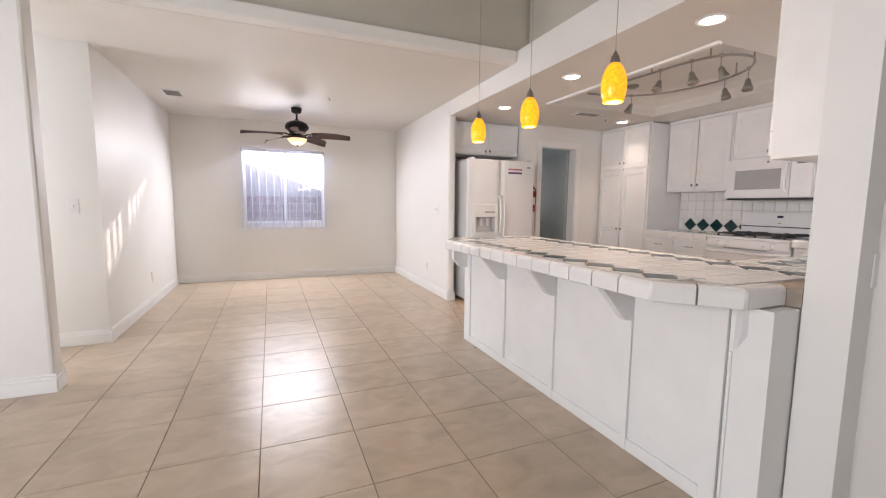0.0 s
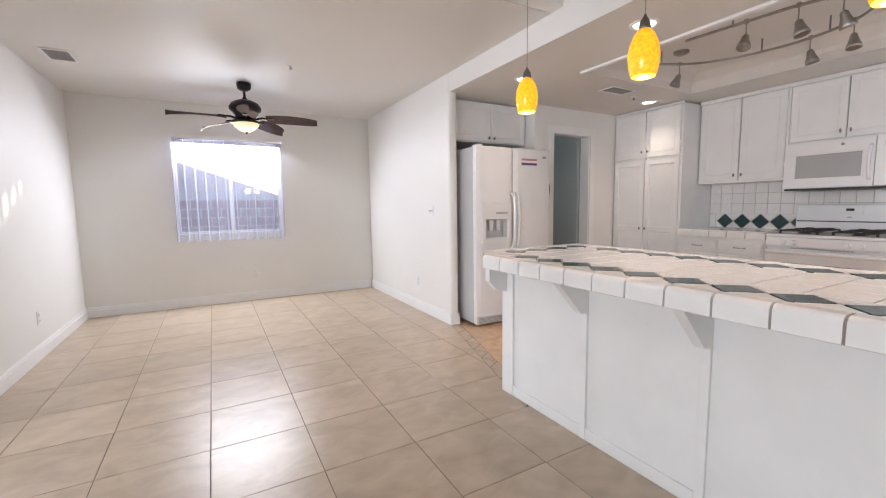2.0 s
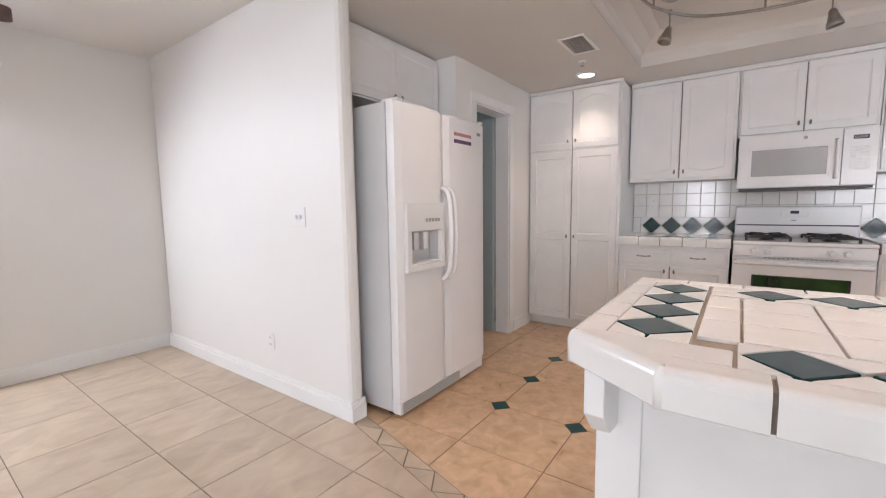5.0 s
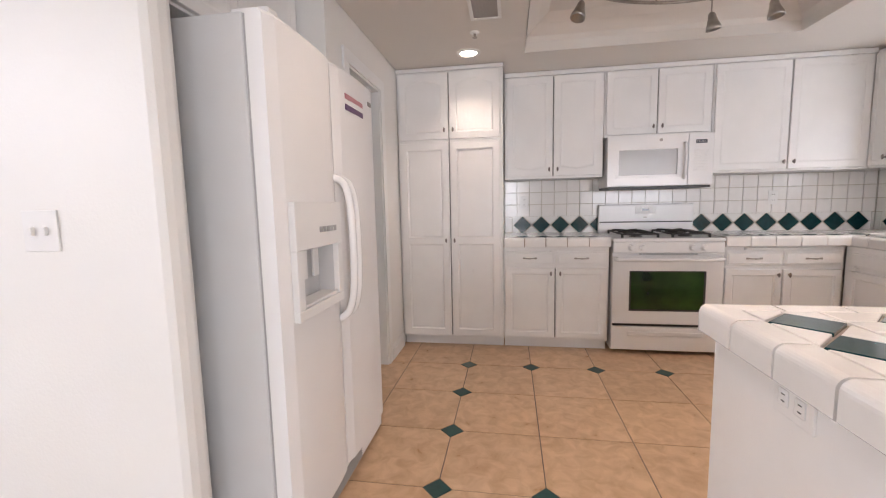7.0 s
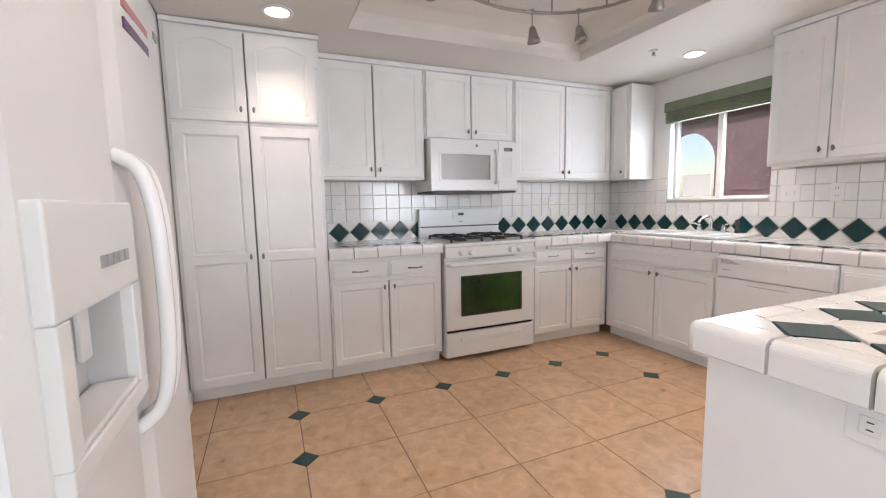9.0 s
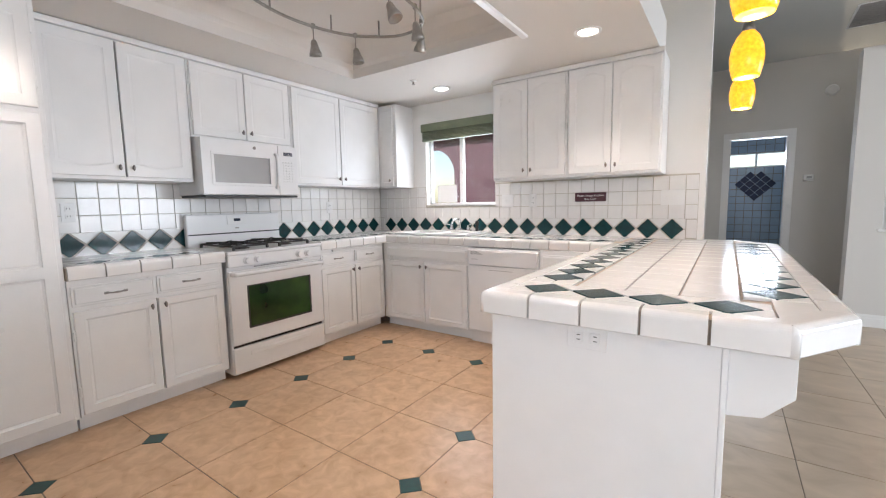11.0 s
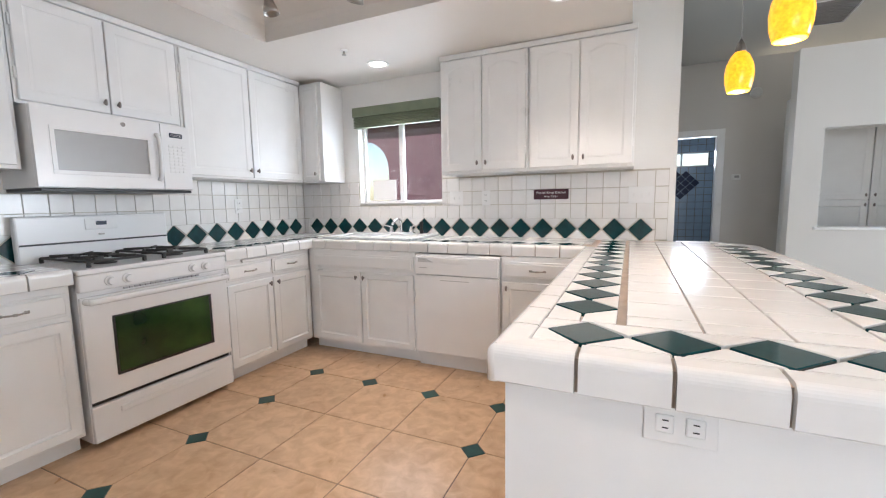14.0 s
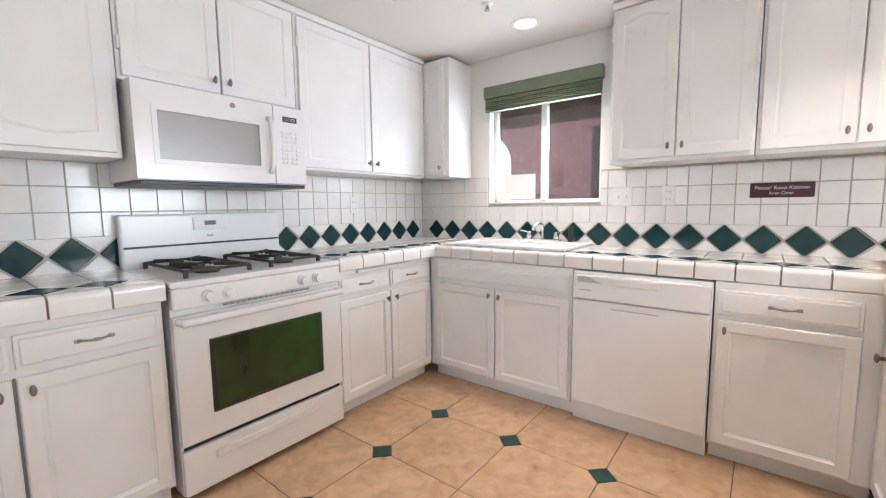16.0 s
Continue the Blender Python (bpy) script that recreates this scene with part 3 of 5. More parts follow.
for x in (-0.045, 0.045):
    box(bm, x - 0.010, -0.003, -0.007, x + 0.010, 0.0, 0.007, bev=0.002)
box(bm, -0.008, -0.029, -0.006, 0.008, -0.019, 0.006, bev=0.003)
PULL = mesh_of("handle", bm, NICKEL, True)


def knob(parent, x, z):
    o = piece("knob", KNOB, parent, Matrix.Translation((x, -0.019, z)) @ pose(0, 0, 0, 90) @ Matrix.Diagonal((0.85, 1.9, 1, 1)))
    return tagged(o, "dark pewter knob")


def add_door(cab, x0, z0, x1, z1, knob_at, sag=0.0, flip=False, split=0.0, rail=0.055):
    d = part("door", panel_board(x1 - x0, z1 - z0, rail, sag, flip, split, deep=0.28 if z1 > 2.2 else 1.0), CAB, cab, m=pose(x0, 0, z0))
    if knob_at:
        side, kz = knob_at
        knob(d, 0.03 if side == "l" else x1 - x0 - 0.03, kz - z0)
    hx = x1 - x0 - 0.001 if knob_at and knob_at[0] == "l" else -0.007
    for hz in (0.10, z1 - z0 - 0.16):
        part("hinge", boxes((hx, -0.014, hz, hx + 0.008, 0.001, hz + 0.055), bev=0.002), TRIM, d)
    return d


# Thin dark strip on the cabinet face, painted shade between two doors
def gap(cab, x, z0, z1):
    part("gap", boxes((x - 0.004, -0.0015, z0, x + 0.004, 0.002, z1)), GAP_SHADE, cab)


def add_drawer(cab, x0, z0, x1, z1, pull=True):
    bm = bmesh.new()
    box(bm, x0, -0.012, z0, x1, 0, z1, bev=0.003)
    box(bm, x0 + 0.012, -0.019, z0 + 0.012, x1 - 0.012, -0.011, z1 - 0.012, bev=0.006)
    d = part("drawer", bm, CAB, cab)
    if pull:
        tagged(piece("handle", PULL, d, pose((x0 + x1) / 2, -0.0185, (z0 + z1) / 2)), "brushed nickel pull")


def cabinet(name, m, w, d, z0, z1, label, toe=0.0):
    c = thing(name, m, label, "cabinet", "kitchen cabinets")
    bm = boxes((0.001, 0.001, z0, w - 0.001, d, z1), bev=0.002)
    part("body", bm, CAB, c)
    if toe:
        part("toe_kick", boxes((0.004, 0.06, 0.001, w - 0.004, d - 0.02, z0 - 0.001)), CAB, c)
    return c


def at_e(y, x=4.45):
    return pose(x, y, 0, 0, 0, -90)


def at_s(x, y=1.45):
    return pose(x, y, 0, 0, 0, 180)


def at_p(y, x=2.25):
    return pose(x, y, 0, 0, 0, 90)


# pantry
c = cabinet("pantry_cabinet", at_e(4.735), 0.855, 0.585, 0.085, 2.262, "tall white painted pantry cabinet with four doors", 1)
for i, s in ((0, "r"), (1, "l")):
    a = 0.02 + i * 0.41
    add_door(c, a, 1.72, a + 0.40, 2.238, (s, 1.79), sag=0.042)
    add_door(c, a, 0.10, a + 0.40, 1.695, (s, 0.905), split=0.80)
gap(c, 0.425, 0.10, 2.238)
part("crown", boxes((-0.0, -0.02, 2.25, 0.86, 0.0, 2.28), bev=0.006), CAB, c)
# base units on the east wall
for y, w, lab in ((3.878, 0.815, "white base cabinet with two drawers and two doors beside the range"), (2.248, 0.795, "white base cabinet with two drawers, two doors and a pull-out board")):
    c = cabinet("base_cabinet", at_e(y), w, 0.585, 0.085, 0.843, lab, 1)
    h = w / 2
    for i, s in ((0, "r"), (1, "l")):
        a = 0.012 + i * (h - 0.008)
        add_drawer(c, a, 0.70, a + h - 0.02, 0.81)
        add_door(c, a, 0.105, a + h - 0.02, 0.675, (s, 0.635), rail=0.045)
    gap(c, h - 0.002, 0.105, 0.675)
    if y < 3:
        part("cutting_board", boxes((0.14, -0.02, 0.818, 0.60, 0.3, 0.836), bev=0.003), CAB, c, "white pull-out board")
# base units on the south wall
c = cabinet("sink_cabinet", at_s(4.445), 1.0, 0.6, 0.085, 0.843, "white sink cabinet with a plain front and two doors", 1)
add_drawer(c, 0.06, 0.70, 0.985, 0.81, False)
for i, s in ((0, "r"), (1, "l")):
    add_door(c, 0.06 + i * 0.465, 0.105, 0.515 + i * 0.47, 0.675, (s, 0.635), rail=0.045)
c = cabinet("base_cabinet", at_s(2.80), 0.548, 0.6, 0.085, 0.843, "white base cabinet with one drawer and one door", 1)
add_drawer(c, 0.015, 0.70, 0.475, 0.81)
add_door(c, 0.015, 0.105, 0.475, 0.675, ("l", 0.635), rail=0.045)
# peninsula units, kitchen side
for k in range(3):
    c = cabinet("base_cabinet", at_p(1.46 + k * 0.592), 0.59, 0.64, 0.085, 0.843, "white peninsula base cabinet with a drawer and a door", 1)
    add_drawer(c, 0.015, 0.70, 0.575, 0.81)
    add_door(c, 0.015, 0.105, 0.575, 0.675, ("r" if k % 2 else "l", 0.62), rail=0.045)
# wall units, east
c = cabinet("wall_cabinet", at_e(3.872, 4.75), 0.81, 0.285, 1.40, 2.262, "white two-door wall cabinet with arched lower panels")
for i, s in ((0, "r"), (1, "l")):
    add_door(c, 0.02 + i * 0.39, 1.42, 0.40 + i * 0.39, 2.238, (s, 1.475), sag=0.022, flip=True)
gap(c, 0.405, 1.42, 2.238)
c = cabinet("wall_cabinet", at_e(3.06, 4.75), 0.815, 0.285, 1.72, 2.262, "short white two-door wall cabinet above the microwave")
for i, s in ((0, "r"), (1, "l")):
    add_door(c, 0.015 + i * 0.395, 1.735, 0.402 + i * 0.395, 2.238, (s, 1.79), rail=0.05)
gap(c, 0.406, 1.735, 2.238)
c = cabinet("wall_cabinet", at_e(2.243, 4.75), 1.10, 0.285, 1.405, 2.262, "white two-door wall cabinet in the corner")
for i, s in ((0, "r"), (1, "l")):
    add_door(c, 0.015 + i * 0.535, 1.42, 0.54 + i * 0.54, 2.238, (s, 1.475), rail=0.05)
gap(c, 0.545, 1.42, 2.238)
c = cabinet("wall_cabinet", at_s(4.748, 1.138), 0.24, 0.293, 1.405, 2.262, "narrow white corner wall cabinet with one door")
add_door(c, 0.012, 1.42, 0.20, 2.238, ("r", 1.475), rail=0.035)
# wall units, south
for x, w in ((3.365, 0.668), (2.695, 0.68)):
    c = cabinet("wall_cabinet", at_s(x, 1.14), w, 0.295, 1.415, 2.262, "white two-door wall cabinet beside the window")
    h = w / 2
    for i, s in ((0, "r"), (1, "l")):
        a = 0.015 + i * (h - 0.012)
        add_door(c, a, 1.435, a + h - 0.018, 2.238, (s, 1.49), sag=0.032, rail=0.05)
solid("cabinet_crown", boxes((4.728, 1.145, 2.245, 4.755, 3.872, 2.282), bev=0.007), CAB, "white crown strip above the wall cabinets", "trim", "structure")
solid("cabinet_crown", boxes((2.015, 1.135, 2.245, 3.365, 1.162, 2.282), bev=0.007), CAB, "white crown strip above the wall cabinets", "trim", "structure")
# above the fridge
c = cabinet("wall_cabinet", pose(X_P + 0.092, 4.9, 0), 0.992, 0.5, 1.86, 2.275, "white two-door cabinet above the refrigerator")
for i, s in ((0, "r"), (1, "l")):
    add_door(c, 0.05 + i * 0.465, 1.87, 0.51 + i * 0.465, 2.25, (s, 1.91), rail=0.05)
gap(c, 0.5125, 1.87, 2.25)

# ---- refrigerator ----
fr = thing("refrigerator", pose(2.212, 4.492, 0) @ Matrix.Diagonal((1.018, 1, 1.012, 1)), "white side-by-side refrigerator with ice dispenser", "refrigerator")
part("body", boxes((0.0, 0.085, 0.03, 0.915, 0.82, 1.74), bev=0.006), FRIDGE_SHADED, fr)


def bowed(x0, x1, z0, z1, d=0.075, bow=0.012, hole=None):
    """A door with a slightly bowed front, with a rectangular hole in the front where one is given."""
    bm = bmesh.new()
    xs = [x0 + (x1 - x0) * k / 10 for k in range(11)]
    zs = [z0 + 0.006, z1 - 0.014]
    if hole:
        xs = sorted([x for x in xs if min(abs(x - hole[0]), abs(x - hole[1])) > 0.01] + [hole[0], hole[1]])
        zs = [z0 + 0.006, hole[2], hole[3], z1 - 0.014]
    rows = []
    for k, x in enumerate(xs):
        u = (x - x0) / (x1 - x0)
        y = bow * (2 * u - 1) ** 2 + (0.012 if k in (0, len(xs) - 1) else 0.0)
        rows.append([bm.verts.new(v) for v in [(x, y + 0.004, z0)] + [(x, y, z) for z in zs] + [(x, y + 0.010, z1 - 0.002), (x, d, z1), (x, d, z0)]])
    n = len(rows[0])
    for k, (p, q) in enumerate(zip(rows, rows[1:])):
        for i in range(n):
            j = (i + 1) % n
            if hole and i == 2 and xs[k] >= hole[0] - 1e-6 and xs[k + 1] <= hole[1] + 1e-6:
                continue
            bm.faces.new((p[i], q[i], q[j], p[j]))
    bm.faces.new(rows[0])
    bm.faces.new(rows[-1][::-1])
    return bm


# Gasket coloured dark to also draw the shaded gap behind the doors
part("gasket", boxes((0.006, 0.074, 0.10, 0.909, 0.086, 1.735)), GREY_PL, fr)
dl = part("door", bowed(0.0, 0.427, 0.10, 1.745, hole=(0.09, 0.355, 0.86, 1.05)), FRIDGE, fr)
dr = part("door", bowed(0.435, 0.915, 0.10, 1.745), FRIDGE, fr)
for d, x in ((dl, 0.405), (dr, 0.457)):
    bm = tube(smooth_line([(x, 0.012, 1.30), (x, -0.03, 1.27), (x, -0.05, 1.18), (x, -0.055, 1.02), (x, -0.05, 0.87), (x, -0.03, 0.78), (x, 0.012, 0.74)], 5), 0.015, 10)
    part("handle", bm, APPL, d, smooth=True)
disp = part("dispenser", boxes((0.05, -0.014, 1.05, 0.395, 0.02, 1.205), bev=0.004), PLASTIC, dl, "white ice and water dispenser")
for r in ((0.05, 0.825, 0.395, 0.86), (0.05, 0.86, 0.09, 1.05), (0.355, 0.86, 0.395, 1.05)):
    part("bezel", boxes((r[0], -0.014, r[1], r[2], 0.02, r[3]), bev=0.003), PLASTIC, disp)
bm = bmesh.new()
lo = [bm.verts.new(v) for v in ((0.088, -0.004, 0.858), (0.357, -0.004, 0.858), (0.357, -0.004, 1.052), (0.088, -0.004, 1.052))]
hi = [bm.verts.new(v) for v in ((0.10, 0.066, 0.866), (0.345, 0.066, 0.866), (0.345, 0.066, 1.03), (0.10, 0.066, 1.03))]
for i in range(4):
    bm.faces.new((lo[i], lo[(i + 1) % 4], hi[(i + 1) % 4], hi[i]))
bm.faces.new(hi)
part("recess", bm, RECESS_SHADED, disp)
for x in (0.165, 0.25):
    part("paddle", boxes((x, 0.035, 0.94, x + 0.04, 0.045, 1.04), bev=0.003), PLASTIC, disp)
part("drip_tray", boxes((0.098, -0.01, 0.861, 0.347, 0.06, 0.872), bev=0.003), PLASTIC, disp)
for i in range(5):
    part("button", boxes((0.21 + i * 0.028, -0.017, 1.10, 0.23 + i * 0.028, -0.012, 1.12), bev=0.001), GREY_PL, disp)
part("sticker", boxes((0.53, 0.0, 1.625, 0.725, 0.0065, 1.645)), PINKST, dr)
part("sticker", boxes((0.53, 0.0, 1.58, 0.725, 0.0065, 1.603)), PURPLE, dr)
part("badge", boxes((0.80, 0.0, 1.655, 0.845, 0.009, 1.675), bev=0.003), NICKEL, dr)
bm = boxes((0.01, 0.03, 0.02, 0.905, 0.09, 0.092), bev=0.003)
gr = part("grille", bm, PLASTIC, fr)
for i in range(5):
    part("louvre", boxes((0.03, 0.024, 0.03 + i * 0.012, 0.60, 0.031, 0.035 + i * 0.012)), GREY_PL, gr)
for x in (0.03, 0.86):
    part("hinge_cover", boxes((x, 0.02, 1.742, x + 0.05, 0.14, 1.762), bev=0.006), APPL, fr)
    part("foot", boxes((x, 0.1, 0.0, x + 0.04, 0.14, 0.031)), BLACK, fr)

# ---- range ----
rg = thing("gas_range", at_e(3.045, 4.43), "white freestanding gas range with green-tinted oven window", "range")
RW = 0.785
part("body", boxes((0.0, 0.0, 0.03, RW, 0.59, 0.885), bev=0.003), APPL, rg)
bm = boxes((0.0, -0.025, 0.245, RW, 0.0, 0.775), bev=0.006)
od = part("oven_door", bm, APPL, rg)
part("window_surround", boxes((0.122, -0.0268, 0.347, 0.668, -0.02, 0.663), bev=0.006), BLACK, od, "dark oven window surround")
part("oven_window", boxes((0.135, -0.0285, 0.362, 0.652, -0.02, 0.655), bev=0.004), OVEN_GLARE, od, "dark green oven glass with reflections painted in")
bm = tube(smooth_line([(0.02, -0.025, 0.755), (0.03, -0.06, 0.755), (0.08, -0.068, 0.755), (0.70, -0.068, 0.755), (0.755, -0.06, 0.755), (0.765, -0.025, 0.755)], 5), 0.016, 10)
part("oven_handle", bm, APPL, od, smooth=True)
bm = boxes((0.0, -0.024, 0.035, RW, 0.0, 0.222), bev=0.006)
box(bm, 0.12, -0.03, 0.15, 0.66, -0.02, 0.185, bev=0.005)
part("drawer", bm, APPL, rg)
# Black strip drawn as the shade in the slot under the oven door
part("gap", boxes((0.01, -0.005, 0.224, RW - 0.01, 0.002, 0.243)), BLACK, rg)
bm = boxes((0.0, -0.03, 0.80, RW, 0.03, 0.885), bev=0.008)
pn = part("control_panel", bm, APPL, rg)
for i in range(16):
    part("vent_slot", boxes((0.19 + i * 0.026, -0.0312, 0.788, 0.207 + i * 0.026, -0.02, 0.796)), GREY_PL, rg)
for x in (0.13, 0.21, 0.56, 0.64):
    k = part("knob", lathe([(0.026, 0), (0.026, 0.008), (0.02, 0.012), (0.018, 0.03), (0.002, 0.031)], 16), APPL, pn, smooth=False, m=pose(x, -0.03, 0.842, 90))
bm = boxes((-0.002, -0.035, 0.886, RW + 0.002, 0.53, 0.912), bev=0.008)
part("cooktop", bm, APPL, rg)
bm = boxes((0.0, 0.535, 0.90, RW, 0.585, 1.165), bev=0.010)
bg = part("backguard", bm, APPL, rg)
part("seam", boxes((0.01, 0.531, 1.005, RW - 0.01, 0.536, 1.015)), BLACK, bg)
part("display_panel", boxes((0.31, 0.53, 1.08, 0.48, 0.536, 1.145), bev=0.002), PLASTIC, bg)
part("clock", boxes((0.365, 0.527, 1.105, 0.42, 0.531, 1.128)), DISPLAY, bg)
part("badge", boxes((0.375, 0.529, 1.045, 0.405, 0.534, 1.055), bev=0.001), NICKEL, bg)


def grate(x0):
    """A cast grate over two burners with fingers to each centre."""
    bm = bmesh.new()
    w, d, z = 0.26, 0.46, 0.945
    for y in (0.04, 0.04 + d / 2, 0.04 + d):
        box(bm, x0, y - 0.006, z - 0.012, x0 + w, y + 0.006, z, bev=0.003)
    for x in (x0, x0 + w):
        box(bm, x - 0.006, 0.04, z - 0.012, x + 0.006, 0.04 + d, z, bev=0.003)
        for y in (0.04, 0.04 + d):
            box(bm, x - 0.008, y - 0.008, 0.912, x + 0.008, y + 0.008, z - 0.004, bev=0.002)
    for cy in (0.04 + d * 0.25, 0.04 + d * 0.75):
        for a in range(4):
            q = Matrix.Translation((x0 + w / 2, cy, 0)) @ pose(0, 0, 0, 0, 0, 45 + 90 * a)
            r = bmesh.ops.create_cube(bm, size=1, matrix=q @ Matrix.Translation((0.085, 0, z + 0.002)) @ Matrix.Diagonal((0.11, 0.010, 0.014, 1)))
    return bm


for x0 in (0.08, 0.445):
    part("grate", grate(x0), IRON, rg)
    for cy in (0.155, 0.385):
        part("burner", lathe([(0.05, 0.9125), (0.05, 0.918), (0.036, 0.920), (0.036, 0.930), (0.03, 0.934), (0.001, 0.935)], 18), IRON, rg, m=pose(x0 + 0.13, cy, 0), smooth=False)

# ---- microwave ----
mw = thing("microwave", at_e(3.045, 4.66), "white over-the-range microwave under the wall cabinet", "microwave")
MW = 0.785
part("body", boxes((0.0, 0.02, 1.31, MW, 0.37, 1.715), bev=0.004), APPL, mw)
part("vent_base", boxes((0.01, 0.0, 1.293, MW - 0.01, 0.365, 1.309), bev=0.003), BLACK, mw)
bm = bmesh.new()
for r in ((0.0, 1.315, 0.60, 1.40), (0.0, 1.60, 0.60, 1.712), (0.0, 1.40, 0.085, 1.60), (0.525, 1.40, 0.60, 1.60)):
    box(bm, r[0], -0.005, r[1], r[2], 0.02, r[3])
md = part("door", bm, APPL, mw)
part("window", boxes((0.085, 0.004, 1.40, 0.525, 0.015, 1.60)), MICRO_GLASS, md, "grey perforated door window")
fb = boxes((0.065, -0.008, 1.38, 0.545, -0.004, 1.40), (0.065, -0.008, 1.60, 0.545, -0.004, 1.62), (0.065, -0.008, 1.40, 0.085, -0.004, 1.60), (0.525, -0.008, 1.40, 0.545, -0.004, 1.60), bev=0.001)
part("window_frame", fb, APPL, md)
part("handle", tube(smooth_line([(0.575, -0.005, 1.64), (0.575, -0.03, 1.62), (0.575, -0.038, 1.52), (0.575, -0.03, 1.40), (0.575, -0.005, 1.37)], 5), 0.012, 10), APPL, md, smooth=True)
mp = part("control_panel", boxes((0.605, -0.006, 1.315, MW, 0.02, 1.712), bev=0.003), APPL, mw)
part("clock", boxes((0.655, -0.009, 1.635, 0.735, -0.005, 1.662)), DISPLAY, mp)
writing("CLOCK", 0.02, INK, mp, pose(0.695, -0.0095, 1.648, 90), "clock_text")
key = mesh_of("key", boxes((0, -0.0085, 0, 0.022, -0.005, 0.012), bev=0.001), PLASTIC)
for i in range(4):
    for j in range(8):
        piece("key", key, mp, pose(0.645 + i * 0.027, -0.0005, 1.42 + j * 0.022))
part("badge", lathe([(0.012, 0), (0.012, 0.003), (0.001, 0.0035)], 16), PEWTER, md, m=pose(0.40, -0.005, 1.672, 90))

# ---- dishwasher ----
dw = thing("dishwasher", at_s(3.437, 1.455), "white built-in dishwasher beside the sink cabinet", "dishwasher")
part("body", boxes((0.0, 0.0, 0.09, 0.632, 0.58, 0.838)), APPL, dw)
part("door", boxes((0.004, -0.025, 0.12, 0.628, 0.0, 0.69), bev=0.006), APPL, dw)
cp = part("control_panel", boxes((0.004, -0.03, 0.694, 0.628, 0.0, 0.825), bev=0.008), APPL, dw)
part("grip", boxes((0.21, -0.034, 0.78, 0.42, -0.029, 0.812), bev=0.002), PLASTIC, cp)
for i in range(6):
    part("vent_slot", boxes((0.03, -0.0315, 0.785 + i * 0.005, 0.15 - i * 0.012, -0.0295, 0.788 + i * 0.005)), GREY_PL, cp)
part("label_line", boxes((0.04, -0.0312, 0.742, 0.10, -0.0298, 0.746)), GREY_PL, cp)
part("label_line", boxes((0.20, -0.026, 0.655, 0.42, -0.0245, 0.659)), GREY_PL, dw)
part("toe_panel", boxes((0.0, 0.03, 0.002, 0.632, 0.05, 0.088)), APPL, dw)

# ---- peninsula base ----
pb = thing("peninsula_base", pose(0, 0, 0), "white painted panelled back of the breakfast bar", "breakfast bar", kind="structure")
part("panel", boxes((1.602, 0.99, 0.0, 1.609, 3.26, 0.842)), CAB, pb)
part("end_panel", boxes((1.602, 3.262, 0.0, 2.252, 3.285, 0.842)), CAB, pb)
part("end_panel", boxes((1.602, 0.846, 0.0, 1.76, 0.988, 0.842)), CAB, pb)
for y0, y1 in ((3.18, 3.284), (2.60, 2.637), (2.017, 2.054), (1.434, 1.471), (0.99, 1.055)):
    part("batten", boxes((1.587, y0, 0.0, 1.6015, y1, 0.842), bev=0.003), CAB, pb)
for y0, y1 in ((2.638, 3.179), (2.055, 2.599), (1.472, 2.016), (1.056, 1.433)):
    part("base_strip", boxes((1.589, y0, 0.0, 1.6015, y1, 0.062), bev=0.003), CAB, pb)


def bracket(prof):
    bm = bmesh.new()
    a = [bm.verts.new((x, -0.022, z)) for x, z in prof]
    f = bm.faces.new(a)
    r = bmesh.ops.extrude_face_region(bm, geom=[f])
    bmesh.ops.translate(bm, verts=[v for v in r["geom"] if isinstance(v, bmesh.types.BMVert)], vec=(0, 0.044, 0))
    bmesh.ops.bevel(bm, geom=bm.edges[:], offset=0.002, segments=1, affect="EDGES")
    return bm


bk = mesh_of("bracket", bracket(((0, 0.842), (-0.135, 0.842), (-0.135, 0.735), (-0.075, 0.672), (0, 0.66))), CAB)
wedge = mesh_of("bracket", bracket(((0, 0.842), (-0.19, 0.842), (-0.19, 0.825), (-0.045, 0.665), (0, 0.66))), CAB)
piece("bracket", bk, pb, pose(1.587, 3.255, 0))
for y in (2.619, 2.036, 1.453):
    piece("bracket", wedge, pb, pose(1.587, y, 0))
piece("bracket", bk, pb, pose(1.635, 0.984, 0, 0, 0, 60) @ Matrix.Diagonal((0.5, 1, 1, 1)))
part("batten", boxes((1.595, 0.972, 0.0, 1.65, 0.9845, 0.66), bev=0.003), CAB, pb)

# ---- countertops ----
Z_C = 0.911
ctop = thing("countertop", pose(0, 0, 0), "white tiled kitchen countertop with green diamond border", "countertop", kind="structure")
PEN = ((2.268, 3.305), (1.47, 3.305), (1.335, 3.11), (1.335, 1.12), (1.53, 0.905), (1.745, 0.905), (1.755, 0.845), (2.268, 0.845))


def slab(pts, z0, z1):
    bm = bmesh.new()
    f = bm.faces.new([bm.verts.new((x, y, z0)) for x, y in pts])
    r = bmesh.ops.extrude_face_region(bm, geom=[f])
    bmesh.ops.translate(bm, verts=[v for v in r["geom"] if isinstance(v, bmesh.types.BMVert)], vec=(0, 0, z1 - z0))
    return bm


part("grout_bed", slab(PEN, 0.845, Z_C), GROUT_C, ctop)
part("grout_bed", boxes((4.425, 3.055, 0.845, 5.038, 3.879, Z_C)), GROUT_C, ctop)
part("grout_bed", boxes((4.425, 0.845, 0.845, 5.038, 2.25, Z_C)), GROUT_C, ctop)
part("grout_bed", boxes((2.27, 0.845, 0.845, 4.423, 1.43, Z_C)), GROUT_C, ctop)
CAP = 0.058


